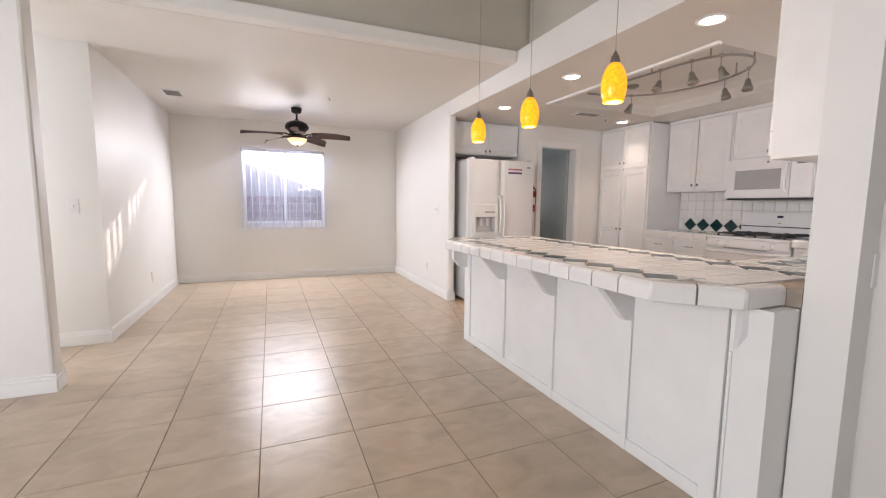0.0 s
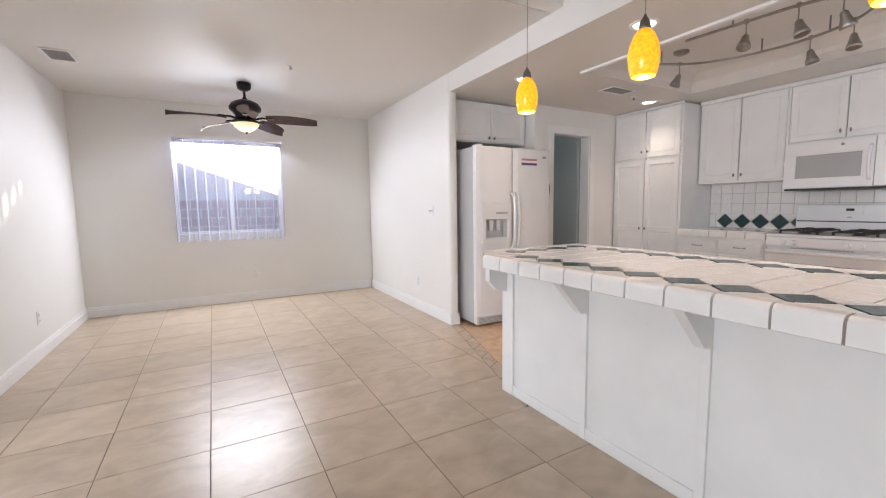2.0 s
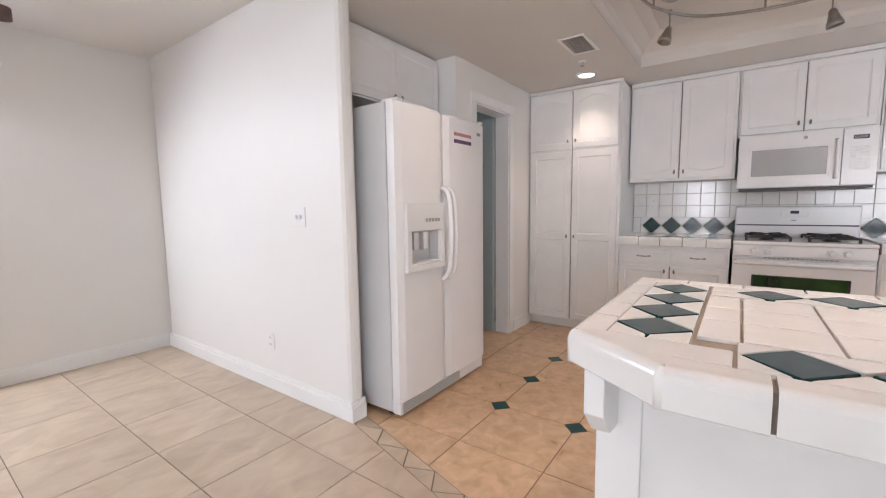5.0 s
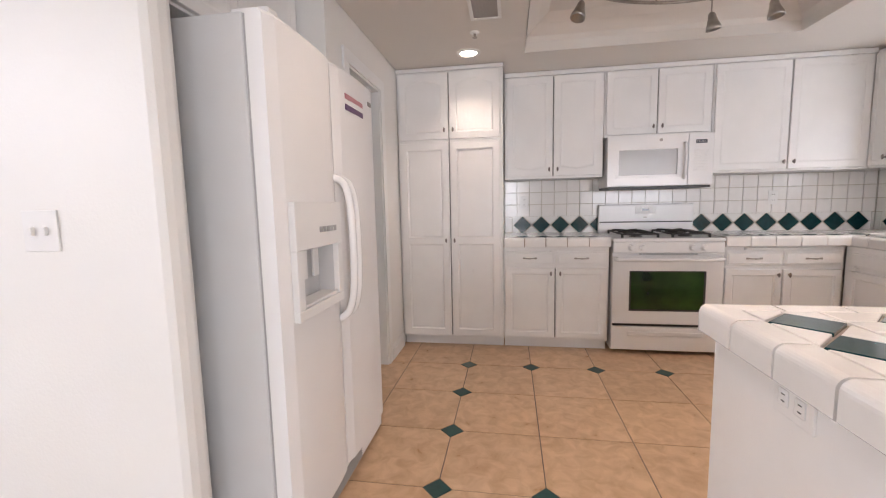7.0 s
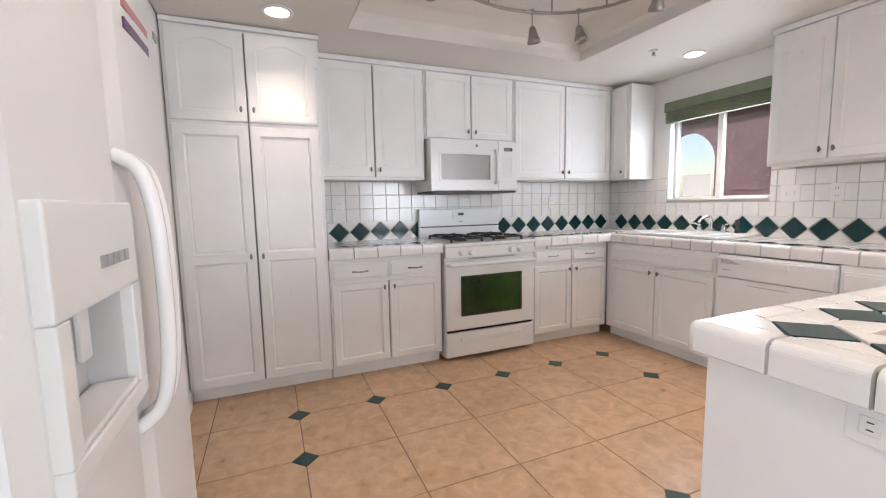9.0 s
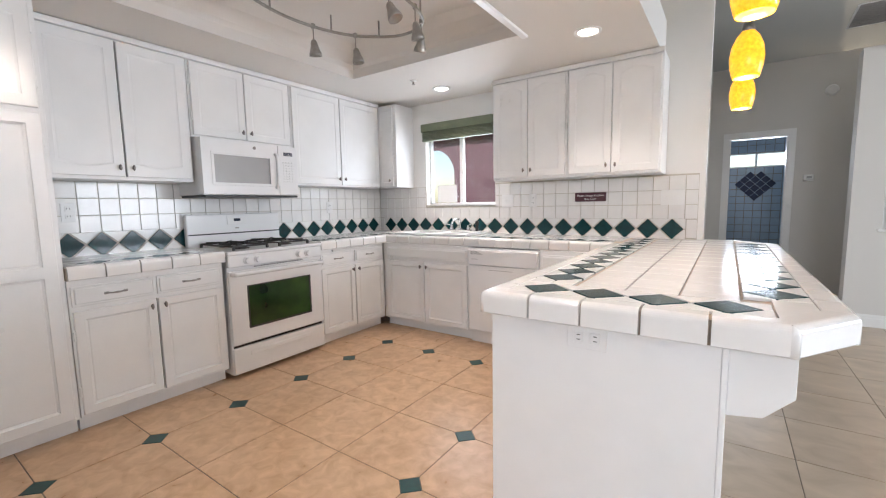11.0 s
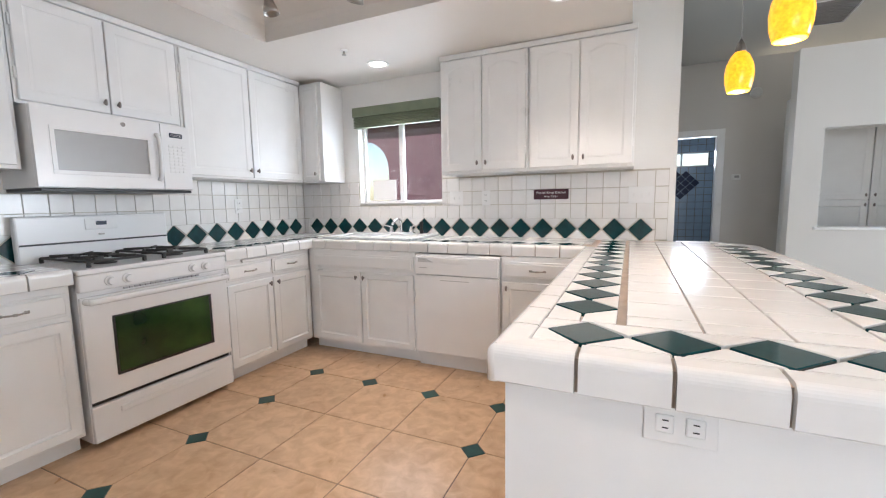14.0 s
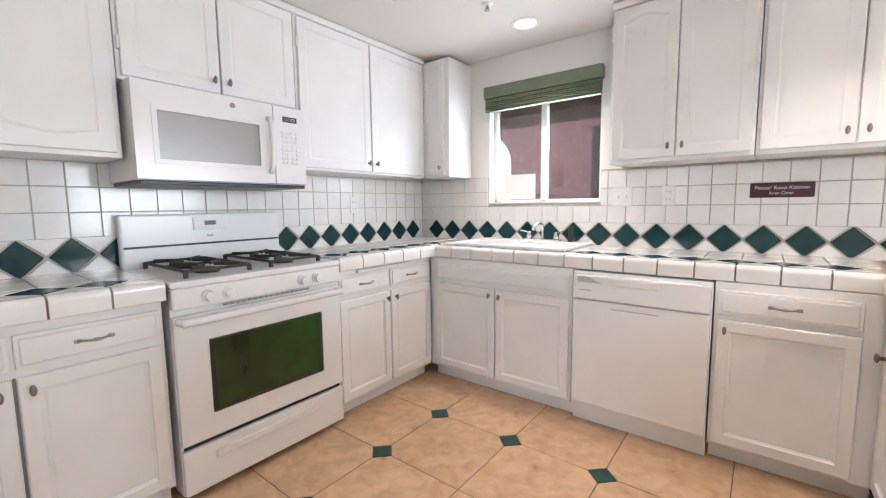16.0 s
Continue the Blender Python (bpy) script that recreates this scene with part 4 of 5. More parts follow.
def cap_run(p, q, name="edge_tile", step=0.156, first=0.0):
    """Rounded cap tiles along an edge from p to q, outside on the left-hand side."""
    p, q = Vector((*p, 0)), Vector((*q, 0))
    length, d = (q - p).length, (q - p).normalized()
    out = Vector((-d.y, d.x, 0))
    m0 = Matrix((( d.x, out.x, 0, p.x), (d.y, out.y, 0, p.y), (0, 0, 1, 0), (0, 0, 0, 1)))
    n = max(1, round(length / step))
    w = length / n
    bm = bmesh.new()
    g = 0.0036
    prof = [(-CAP, Z_C - 0.004), (-CAP, Z_C + 0.006), (-CAP + 0.003, Z_C + 0.009), *((-0.006 + 0.022 * math.sin(a * math.pi / 12), Z_C - 0.012 + 0.022 * math.cos(a * math.pi / 12)) for a in range(7)), (0.016, 0.850), (0.012, 0.846), (0.0, 0.846)]
    for x0, x1 in ((g, w - g),):
        ra = [bm.verts.new((x0, y, z)) for y, z in prof]
        rb = [bm.verts.new((x1, y, z)) for y, z in prof]
        for i in range(len(prof)):
            j = (i + 1) % len(prof)
            bm.faces.new((ra[i], ra[j], rb[j], rb[i]))
        bm.faces.new(ra)
        bm.faces.new(rb[::-1])
    me = mesh_of(name, bm, TILE_W)
    for k in range(n):
        piece(name, me, ctop, m0 @ Matrix.Translation((k * w, 0, 0)))


cap_run((1.47, 3.305), (2.268, 3.305))
cap_run((1.335, 3.11), (1.47, 3.305), step=0.3)
cap_run((1.335, 1.12), (1.335, 3.11))
cap_run((1.53, 0.905), (1.335, 1.12), step=0.15)
cap_run((1.745, 0.905), (1.53, 0.905))
cap_run((2.268, 3.305), (2.268, 1.43))
cap_run((2.268, 1.43), (4.425, 1.43))
cap_run((4.425, 1.43), (4.425, 2.25))
cap_run((4.425, 3.055), (4.425, 3.879))

corner = mesh_of("corner_cap", lathe([(0.016, 0.846), (0.016, Z_C - 0.012), (0.0125, Z_C), (0.006, Z_C + 0.007), (0.001, Z_C + 0.0095)], 16), TILE_W, True)
for x, y in (PEN[0], PEN[1], PEN[2], PEN[3], PEN[4]):
    piece("corner_cap", corner, ctop, pose(x, y, 0))

DH, DP = 0.079, 0.1713
dia_c = mesh_of("diamond_tile", prism(((DH, 0), (0, DH), (-DH, 0), (0, -DH)), 0.009), TILE_G)
tri_c = mesh_of("triangle_tile", prism(((-DP / 2 + 0.010, 0), (DP / 2 - 0.010, 0), (0, DH - 0.008)), 0.009), TILE_W)


def diamond_row(parent, m, length, start=0.5, skip=()):
    """A row of green diamonds along local x, with white triangles between them."""
    n = int(length / DP)
    off = (length - n * DP) / 2
    for k in range(n):
        piece("diamond_tile", dia_c, parent, m @ Matrix.Translation((off + (k + 0.5) * DP, 0, 0)))
        if k < n - 1:
            x = off + (k + 1) * DP
            piece("triangle_tile", tri_c, parent, m @ Matrix.Translation((x, -DH, 0)))
            piece("triangle_tile", tri_c, parent, m @ Matrix.Translation((x, DH, 0)) @ pose(0, 0, 0, 0, 0, 180))
    e = mesh_of("end_tile", prism(((0.002, DH), (0.002, 0.002), (off + 0.006, 0.004), (off + DP / 2 - 0.012, DH)), 0.009), TILE_W)
    for sx, x in ((1, 0.0), (-1, length)):
        for sy in (1, -1):
            piece("end_tile", e, parent, m @ Matrix.Translation((x, 0, 0)) @ Matrix.Diagonal((sx, sy, 1, 1)))


tile_cache = {}


def tile_grid(parent, m, u0, v0, u1, v1, pw, ph, material, name="tile", holes=(), h=0.009, gap=0.0022):
    """Square tiles over a rectangle in local x, y, cut at its border and round rectangular holes."""
    nu, nv = math.ceil((u1 - u0) / pw - 1e-6), math.ceil((v1 - v0) / ph - 1e-6)
    for i in range(nu):
        for j in range(nv):
            a, b_, c, d = u0 + i * pw, v0 + j * ph, min(u0 + (i + 1) * pw, u1), min(v0 + (j + 1) * ph, v1)
            rects = [(a, b_, c, d)]
            for ha, hb, hc, hd in holes:
                nxt = []
                for x0, y0, x1, y1 in rects:
                    if x1 <= ha or x0 >= hc or y1 <= hb or y0 >= hd:
                        nxt.append((x0, y0, x1, y1))
                        continue
                    if x0 < ha:
                        nxt.append((x0, y0, ha, y1))
                    if x1 > hc:
                        nxt.append((hc, y0, x1, y1))
                    if y0 < hb:
                        nxt.append((max(x0, ha), y0, min(x1, hc), hb))
                    if y1 > hd:
                        nxt.append((max(x0, ha), hd, min(x1, hc), y1))
                rects = nxt
            for x0, y0, x1, y1 in rects:
                w, g = round(x1 - x0, 4), round(y1 - y0, 4)
                if w < 0.02 or g < 0.02:
                    continue
                k = (w, g, material.name, h)
                if k not in tile_cache:
                    e = gap
                    tile_cache[k] = mesh_of(name, prism(((e, e), (w - e, e), (w - e, g - e), (e, g - e)), h, 0.0018), material)
                piece(name, tile_cache[k], parent, m @ Matrix.Translation((x0, y0, 0)))


# peninsula top: diamond border on three sides, square field
top = pose(0, 0, Z_C)
inx0, inx1, iny1 = 1.335 + CAP, 2.268 - CAP, 3.305 - CAP
diamond_row(ctop, pose(inx0 + 0.10, iny1 - 0.083, Z_C), inx1 - inx0 - 0.10)
diamond_row(ctop, pose(inx1 - 0.083, 0.90, Z_C, 0, 0, 90), iny1 - 0.17 - 0.90)
diamond_row(ctop, pose(inx0 + 0.083, 1.12, Z_C, 0, 0, 90), iny1 - 0.24 - 1.12)
tile_grid(ctop, top, inx0 + 0.168, 0.97, inx1 - 0.168, iny1 - 0.168, 0.156, 0.156, TILE_W, "field_tile", h=0.0092, gap=0.003)
piece("corner_tile", mesh_of("corner_tile", prism(((1.397, 3.012), (1.490, 3.012), (1.490, 3.243), (1.487, 3.243), (1.397, 3.105)), 0.009), TILE_W), ctop, top)
# runs along the walls
diamond_row(ctop, pose(2.30, 1.43 - CAP - 0.083, Z_C), 2.07)
tile_grid(ctop, top, 2.25, 0.845, 4.42, 1.43 - CAP - 0.168, 0.156, 0.156, TILE_W, "field_tile", h=0.0092, gap=0.003)
diamond_row(ctop, pose(4.425 + CAP + 0.083, 3.06, Z_C, 0, 0, 90), 0.815)
tile_grid(ctop, top, 4.425 + CAP + 0.168, 3.06, 5.035, 3.878, 0.156, 0.156, TILE_W, "field_tile", h=0.0092, gap=0.003)
diamond_row(ctop, pose(4.425 + CAP + 0.083, 1.20, Z_C, 0, 0, 90), 1.05)
tile_grid(ctop, top, 4.425 + CAP + 0.168, 0.85, 5.035, 2.25, 0.156, 0.156, TILE_W, "field_tile", h=0.0092, gap=0.003)

# ---- backsplash ----
bs_e = thing("backsplash_east", pose(0, 0, 0), "white square wall tiles with a row of green diamonds behind the range", "backsplash", kind="structure")
bs_s = thing("backsplash_south", pose(0, 0, 0), "white square wall tiles with a row of green diamonds behind the sink", "backsplash", kind="structure")
part("grout", boxes((5.034, 0.85, 0.9, 5.0395, 3.876, 1.40)), GROUT, bs_e)
part("grout", boxes((1.79, 0.8405, 0.9, 3.495, 0.846, 1.413), (4.345, 0.8405, 0.9, 5.033, 0.846, 1.404), (3.495, 0.8405, 0.9, 4.345, 0.846, 1.195)), GROUT, bs_s)
Z_DIA = 0.990
ME = Matrix(((0, 0, -1, 5.0345), (-1, 0, 0, 3.876), (0, 1, 0, 0), (0, 0, 0, 1)))
MS = Matrix(((-1, 0, 0, 5.025), (0, 0, 1, 0.8455), (0, 1, 0, 0), (0, 0, 0, 1)))
diamond_row(bs_e, ME @ Matrix.Translation((0.068, Z_DIA, 0)), 2.93)
tile_grid(bs_e, ME, 0.0, 1.068, 3.02, 1.40, 0.1125, 0.1115, TILE_W, "wall_tile", h=0.007)
for parent, mm, a, c in ((bs_e, ME, 0.0, 0.066), (bs_e, ME, 2.998, 3.02), (bs_s, MS, 0.0, 0.058), (bs_s, MS, 3.161, 3.235)):
    tile_grid(parent, mm, a, 0.92, c, 1.066, 0.2, 0.2, TILE_W, "wall_tile", h=0.0085)
diamond_row(bs_s, MS @ Matrix.Translation((0.06, Z_DIA, 0)), 3.10)
tile_grid(bs_s, MS, 0.0, 1.068, 3.235, 1.403, 0.1125, 0.1115, TILE_W, "wall_tile", holes=((0.68, 1.195, 1.53, 2.2),), h=0.007)

# ---- sink and tap ----
sk = thing("kitchen_sink", pose(3.95, 1.13, Z_C + 0.010), "white enamel drop-in sink with a raised rim", "sink")
bm = bmesh.new()
for r in ((-0.42, -0.27, 0.42, -0.14), (-0.42, 0.19, 0.42, 0.235), (-0.42, -0.14, -0.38, 0.19), (0.38, -0.14, 0.42, 0.19), (-0.02, -0.14, 0.02, 0.19)):
    box(bm, r[0], r[1], 0, r[2], r[3], 0.02, bev=0.006)
part("rim", bm, APPL, sk)
part("basin", boxes((-0.38, -0.14, 0.0, 0.38, 0.19, 0.004)), APPL, sk)
fa = thing("sink_tap", pose(3.86, 0.93, Z_C + 0.0305), "chrome two-handle kitchen tap with side spray", "tap")
part("base_plate", boxes((-0.13, -0.025, 0, 0.13, 0.025, 0.012), bev=0.005), CHROME, fa)
part("spout", tube(smooth_line([(0, 0, 0.01), (0, 0.0, 0.09), (0, 0.03, 0.125), (0, 0.10, 0.115), (0, 0.15, 0.085)], 5), 0.011, 10), CHROME, fa, smooth=True)
for s in (-1, 1):
    hd = part("handle", lathe([(0.02, 0.01), (0.02, 0.03), (0.014, 0.045), (0.012, 0.06), (0.002, 0.062)], 14), CHROME, fa, m=pose(s * 0.10, 0, 0), smooth=True)
    part("lever", tube([(0, 0, 0.052), (s * 0.03, 0.02, 0.066), (s * 0.055, 0.035, 0.07)], 0.006, 8), CHROME, hd, smooth=True)
part("side_spray", lathe([(0.017, 0), (0.017, 0.02), (0.012, 0.03), (0.014, 0.08), (0.017, 0.10), (0.003, 0.105)], 14), BLACK, fa, "dark side spray", m=pose(-0.20, 0, 0), smooth=True)

# ---- wall plates, sign, extinguisher ----


def plate(name, m, label, kind_, outlet=True, w=0.072):
    """A wall plate in local x and z on the plane y 0, facing -y."""
    t = thing(name, m, label, kind_)
    part("cover", boxes((-w / 2, -0.006, -0.058, w / 2, 0.0, 0.058), bev=0.002), PLASTIC, t)
    if outlet:
        for z in (-0.024, 0.024):
            s = part("socket", boxes((-0.017, -0.0085, z - 0.015, 0.017, -0.005, z + 0.015), bev=0.003), PLASTIC, t)
            for x in (-0.007, 0.007):
                part("slot", boxes((x - 0.0012, -0.0092, z - 0.004, x + 0.0012, -0.008, z + 0.006)), BLACK, s)
    else:
        for k in range(max(1, round(w / 0.06))):
            x = (k - (max(1, round(w / 0.06)) - 1) / 2) * 0.046
            part("toggle", boxes((x - 0.005, -0.016, -0.012, x + 0.005, -0.005, 0.012), bev=0.002), PLASTIC, t)
    return t


plate("wall_outlet", pose(0.46, Y_N, 0.345), "white duplex outlet on the dining wall", "outlet")
plate("wall_outlet", pose(X_W, 5.72, 0.33, 0, 0, 90), "white duplex outlet on the dining side wall", "outlet")
plate("light_switch", pose(-1.477, 4.27, 1.162), "white light switch on the hallway wall", "switch", False)
plate("light_switch", pose(X_P, 5.13, 1.15, 0, 0, -90), "white double light switch on the partition", "switch", False, 0.118)
plate("wall_outlet", pose(X_P, 5.5, 0.33, 0, 0, -90), "white duplex outlet low on the partition", "outlet")
plate("light_switch", pose(1.87, 0.70, 1.0), "white light switch near the breakfast bar", "switch", False)
plate("wall_outlet", pose(5.0275, 3.70, 1.20, 0, 0, -90), "white outlet on the tiled backsplash", "outlet")
plate("wall_outlet", pose(5.0275, 1.62, 1.20, 0, 0, -90), "white outlet on the tiled backsplash", "outlet")
plate("wall_outlet", pose(3.10, 0.8535, 1.235, 0, 0, 180), "white outlet on the tiled backsplash", "outlet")
plate("light_switch", pose(1.96, 0.8535, 1.235, 0, 0, 180), "white triple light switch on the tiled backsplash", "switch", False, 0.165)
plate("light_switch", pose(3.36, 0.8535, 1.235, 0, 0, 180), "white double light switch below the wall cabinet", "switch", False, 0.118)
plate("wall_outlet", pose(1.935, 3.285, 0.808, 0, 90, 180), "white outlet on the end of the breakfast bar", "outlet")

sg = thing("kitchen_sign", pose(2.582, 0.8535, 1.253, 0, 0, 180), "small plum sign with pale lettering on the tiles", "sign")
part("board", boxes((-0.13, -0.008, -0.038, 0.13, 0.0, 0.038), bev=0.006), PLUM, sg)
writing("Please! Keep Kitchen", 0.026, INK, sg, pose(0, -0.0085, 0.012, 90))
writing("Area Clean", 0.022, INK, sg, pose(0, -0.0085, -0.016, 90))

ex = thing("fire_extinguisher", pose(3.245, 4.675, 1.13), "red fire extinguisher hung beside the doorway", "fire extinguisher")
part("cylinder", lathe([(0.034, 0), (0.038, 0.01), (0.038, 0.24), (0.03, 0.27), (0.014, 0.285), (0.012, 0.30), (0.001, 0.301)], 18), RED, ex, smooth=True)
part("valve", boxes((-0.02, -0.012, 0.30, 0.02, 0.012, 0.325), bev=0.003), BLACK, ex)
part("lever", boxes((-0.055, -0.008, 0.325, 0.02, 0.008, 0.335), bev=0.002), BLACK, ex)
part("hose", tube(smooth_line([(0.02, 0, 0.315), (0.05, 0, 0.28), (0.048, 0, 0.18), (0.044, 0, 0.10)], 5), 0.007, 8), BLACK, ex, smooth=True)
part("label_band", lathe([(0.0383, 0.09), (0.0386, 0.091), (0.0386, 0.19), (0.0383, 0.191)], 18), TRIM, ex)
part("bracket", boxes((-0.012, 0.036, 0.1, 0.012, 0.065, 0.26)), BLACK, ex)

# ---- ceiling fixtures ----


def downlight(x, y, power=26):
    t = thing("recessed_light", pose(x, y, Z_K), "round white recessed ceiling downlight, lit", "ceiling light", "kitchen downlights")
    bm = lathe([(0.085, -0.001), (0.085, -0.006), (0.068, -0.009), (0.062, -0.004), (0.062, -0.0015)], 28)
    part("ring", bm, TRIM, t)
    part("lamp", lathe([(0.061, -0.0035), (0.055, -0.008), (0.03, -0.011), (0.001, -0.012)], 24), CAN_GLOW, t, "glowing lamp", smooth=True)
    d = bpy.data.lights.new("downlight_lamp", "SPOT")
    d.energy, d.color, d.spot_size, d.spot_blend, d.shadow_soft_size = power, WARM, radians(106), 0.8, 0.05
    o = new("downlight_lamp", d)
    o.matrix_world = look((x, y, Z_K - 0.02), (x, y, 0))


for x, y in ((2.43, 4.08), (2.37, 2.9), (2.388, 1.72), (4.19, 4.12), (3.85, 1.235)):
    downlight(x, y, 16 if y > 4 else 27 if y > 2 else 32)


def vent(name, x, y, z, w, d, n, label, slope=0.0):
    t = thing(name, pose(x, y, z, slope), label, "vent")
    bm = boxes((-w / 2, -d / 2, -0.008, w / 2, -d / 2 + 0.02, -0.001), (-w / 2, d / 2 - 0.02, -0.008, w / 2, d / 2, -0.001),
               (-w / 2, -d / 2 + 0.02, -0.008, -w / 2 + 0.02, d / 2 - 0.02, -0.001), (w / 2 - 0.02, -d / 2 + 0.02, -0.008, w / 2, d / 2 - 0.02, -0.001), bev=0.002)
    part("frame", bm, TRIM, t)
    part("backing", boxes((-w / 2 + 0.02, -d / 2 + 0.02, -0.003, w / 2 - 0.02, d / 2 - 0.02, -0.001)), VENT_M, t)
    for i in range(n):
        y0 = -d / 2 + 0.025 + (d - 0.05) * i / n
        part("slat", boxes((-w / 2 + 0.02, y0, -0.007, w / 2 - 0.02, y0 + 0.004, -0.003)), VENT_M, t)


vent("ceiling_vent", 3.487, 3.962, Z_K, 0.34, 0.18, 7, "grey slatted air vent in the kitchen ceiling")
vent("ceiling_vent", -1.0, 5.75, Z_D, 0.20, 0.30, 9, "grey slatted air vent in the dining ceiling")
vent("return_vent", 0.35, -1.55, 3.048, 0.60, 0.55, 9, "large slatted return air vent in the sloping ceiling", 5.6)


def sprinkler(x, y, z, label):
    t = thing("fire_sprinkler", pose(x, y, z), label, "sprinkler", "ceiling sprinklers")
    part("escutcheon", lathe([(0.03, 0), (0.028, -0.006), (0.012, -0.010), (0.011, -0.011)], 18), TRIM, t)
    part("head", lathe([(0.008, -0.010), (0.008, -0.03), (0.016, -0.032), (0.016, -0.035), (0.001, -0.036)], 12), NICKEL, t)


sprinkler(3.905, 1.585, Z_K, "small fire sprinkler in the kitchen ceiling near the window")
sprinkler(3.84, 4.045, Z_K, "small fire sprinkler in the kitchen ceiling near the pantry")
sprinkler(0.69, 5.18, Z_D, "small fire sprinkler in the dining ceiling")


def pendant(x, y):
    t = thing("pendant_light", pose(x, y, 0), "amber art-glass pendant lamp on a thin cord, lit", "pendant light", "bar pendants")
    zc = 2.95 + (y + 2.62) * 0.098
    part("cord", tube([(0, 0, 1.93), (0, 0, zc)], 0.0022, 6), NICKEL, t)
    part("canopy", lathe([(0.05, zc + 0.02), (0.05, zc - 0.01), (0.03, zc - 0.03), (0.004, zc - 0.035)], 16), NICKEL, t)
    part("socket", lathe([(0.022, 1.888), (0.024, 1.90), (0.02, 1.925), (0.008, 1.945), (0.004, 1.955)], 16), PEWTER, t, smooth=True)
    prof = [(0.024, 1.895), (0.040, 1.875), (0.056, 1.835), (0.061, 1.795), (0.058, 1.755), (0.050, 1.722), (0.046, 1.712), (0.043, 1.714), (0.054, 1.757), (0.057, 1.795), (0.052, 1.835), (0.036, 1.873)]
    part("shade", lathe(prof, 28), AMBER, t, "mottled amber glass shade", smooth=True)
    part("bulb", lathe([(0.010, 1.88), (0.020, 1.83), (0.026, 1.79), (0.022, 1.76), (0.002, 1.745)], 14), BULB, t, smooth=True)
    bulb("pendant_lamp", (x, y, 1.70), 3, WARM, 0.03)


for y in (3.04, 2.325, 1.61):
    pendant(1.57, y)

tk = thing("track_light", pose(0, 0, 0), "curved brushed-nickel track light with swivel spot heads", "track light")
ctrl = [(3.12, 3.56, 2.385), (3.45, 3.50, 2.385), (3.76, 3.29, 2.385), (3.90, 2.95, 2.385), (3.90, 2.64, 2.385), (3.79, 2.37, 2.385), (3.55, 2.19, 2.385), (3.31, 2.24, 2.385), (3.20, 2.45, 2.385), (3.16, 2.80, 2.385), (3.13, 3.10, 2.385)]
part("rail", tube(smooth_line(ctrl, 8), 0.0095, 10), NICKEL, tk, smooth=True)
for x, y in ((3.45, 3.50), (3.90, 2.95), (3.86, 2.52), (3.67, 2.26), (3.25, 2.33), (3.16, 2.80)):
    part("stem", tube([(x, y, 2.375), (x, y, Z_T)], 0.006, 8), NICKEL, tk)
part("canopy", lathe([(0.06, Z_T), (0.06, Z_T - 0.02), (0.03, Z_T - 0.035), (0.002, Z_T - 0.036)], 20), NICKEL, tk, m=pose(3.60, 3.42, 0))
for x, y, ax, az in ((3.60, 3.43, 20, 40), (3.90, 2.64, 12, 200), (3.79, 2.37, 10, 130), (3.29, 2.27, -22, 60), (3.17, 2.72, 25, 100), (3.20, 2.45, -15, 0)):
    h = part("spot_head", lathe([(0.006, 0.004), (0.015, -0.002), (0.021, -0.014), (0.023, -0.03), (0.030, -0.055), (0.039, -0.078), (0.042, -0.098), (0.037, -0.099), (0.020, -0.05), (0.001, -0.049)], 20), NICKEL, tk, m=pose(x, y, 2.30, ax, 0, az), smooth=True)
    part("stem", tube([(x, y, 2.385), (x, y, 2.298)], 0.004, 8), NICKEL, tk)
    part("clip", boxes((x - 0.011, y - 0.011, 2.372, x + 0.011, y + 0.011, 2.402), bev=0.003), NICKEL, tk)

# ---- ceiling fan ----
fan = thing("ceiling_fan", pose(0.36, 5.94, 0), "dark bronze five-blade ceiling fan with a lit bowl lamp", "ceiling fan")
part("canopy", lathe([(0.066, Z_D), (0.068, 2.435), (0.062, 2.40), (0.035, 2.385), (0.014, 2.38)], 24), BRONZE, fan, smooth=True)
part("rod", lathe([(0.013, 2.385), (0.013, 2.325), (0.024, 2.31), (0.034, 2.285), (0.02, 2.28)], 14), BRONZE, fan, smooth=True)
part("motor", lathe([(0.02, 2.293), (0.07, 2.288), (0.125, 2.262), (0.152, 2.222), (0.15, 2.19), (0.12, 2.165), (0.10, 2.14), (0.095, 2.10), (0.001, 2.098)], 32), BRONZE, fan, smooth=True)
part("light_plate", lathe([(0.06, 2.099), (0.10, 2.092), (0.142, 2.076), (0.146, 2.066), (0.136, 2.062), (0.001, 2.063)], 32), BRONZE, fan, smooth=True)
part("bowl", lathe([(0.002, 1.978), (0.035, 1.983), (0.075, 2.0), (0.108, 2.028), (0.124, 2.058), (0.118, 2.061)], 32), BOWL, fan, "lit alabaster glass bowl", smooth=True)
part("finial", lathe([(0.002, 1.955), (0.011, 1.962), (0.008, 1.971), (0.018, 1.979)], 12), BRONZE, fan, smooth=True)
bulb("fan_lamp", (0.36, 5.94, 1.93), 3, WARM, 0.08)


def blade():
    """A leaf-shaped blade along x with a shallow droop and a raised rib."""
    bm = bmesh.new()
    rows = []
    for k in range(17):
        u = math.sin(math.pi / 2 * k / 16)
        w = 0.09 * max(0.0, math.sin(math.pi * (0.13 + 0.87 * u))) ** 0.5 + 0.002
        x = 0.20 + 0.50 * u
        z = -0.03 * u * u
        rows.append([bm.verts.new((x, v * w, z + 0.006 * (1 - abs(v)) - v * 0.026)) for v in (-1, -0.5, 0, 0.5, 1)])
    for p, q in zip(rows, rows[1:]):
        for i in range(4):
            bm.faces.new((p[i], q[i], q[i + 1], p[i + 1]))
    bmesh.ops.solidify(bm, geom=bm.faces[:], thickness=0.008)
    return bm


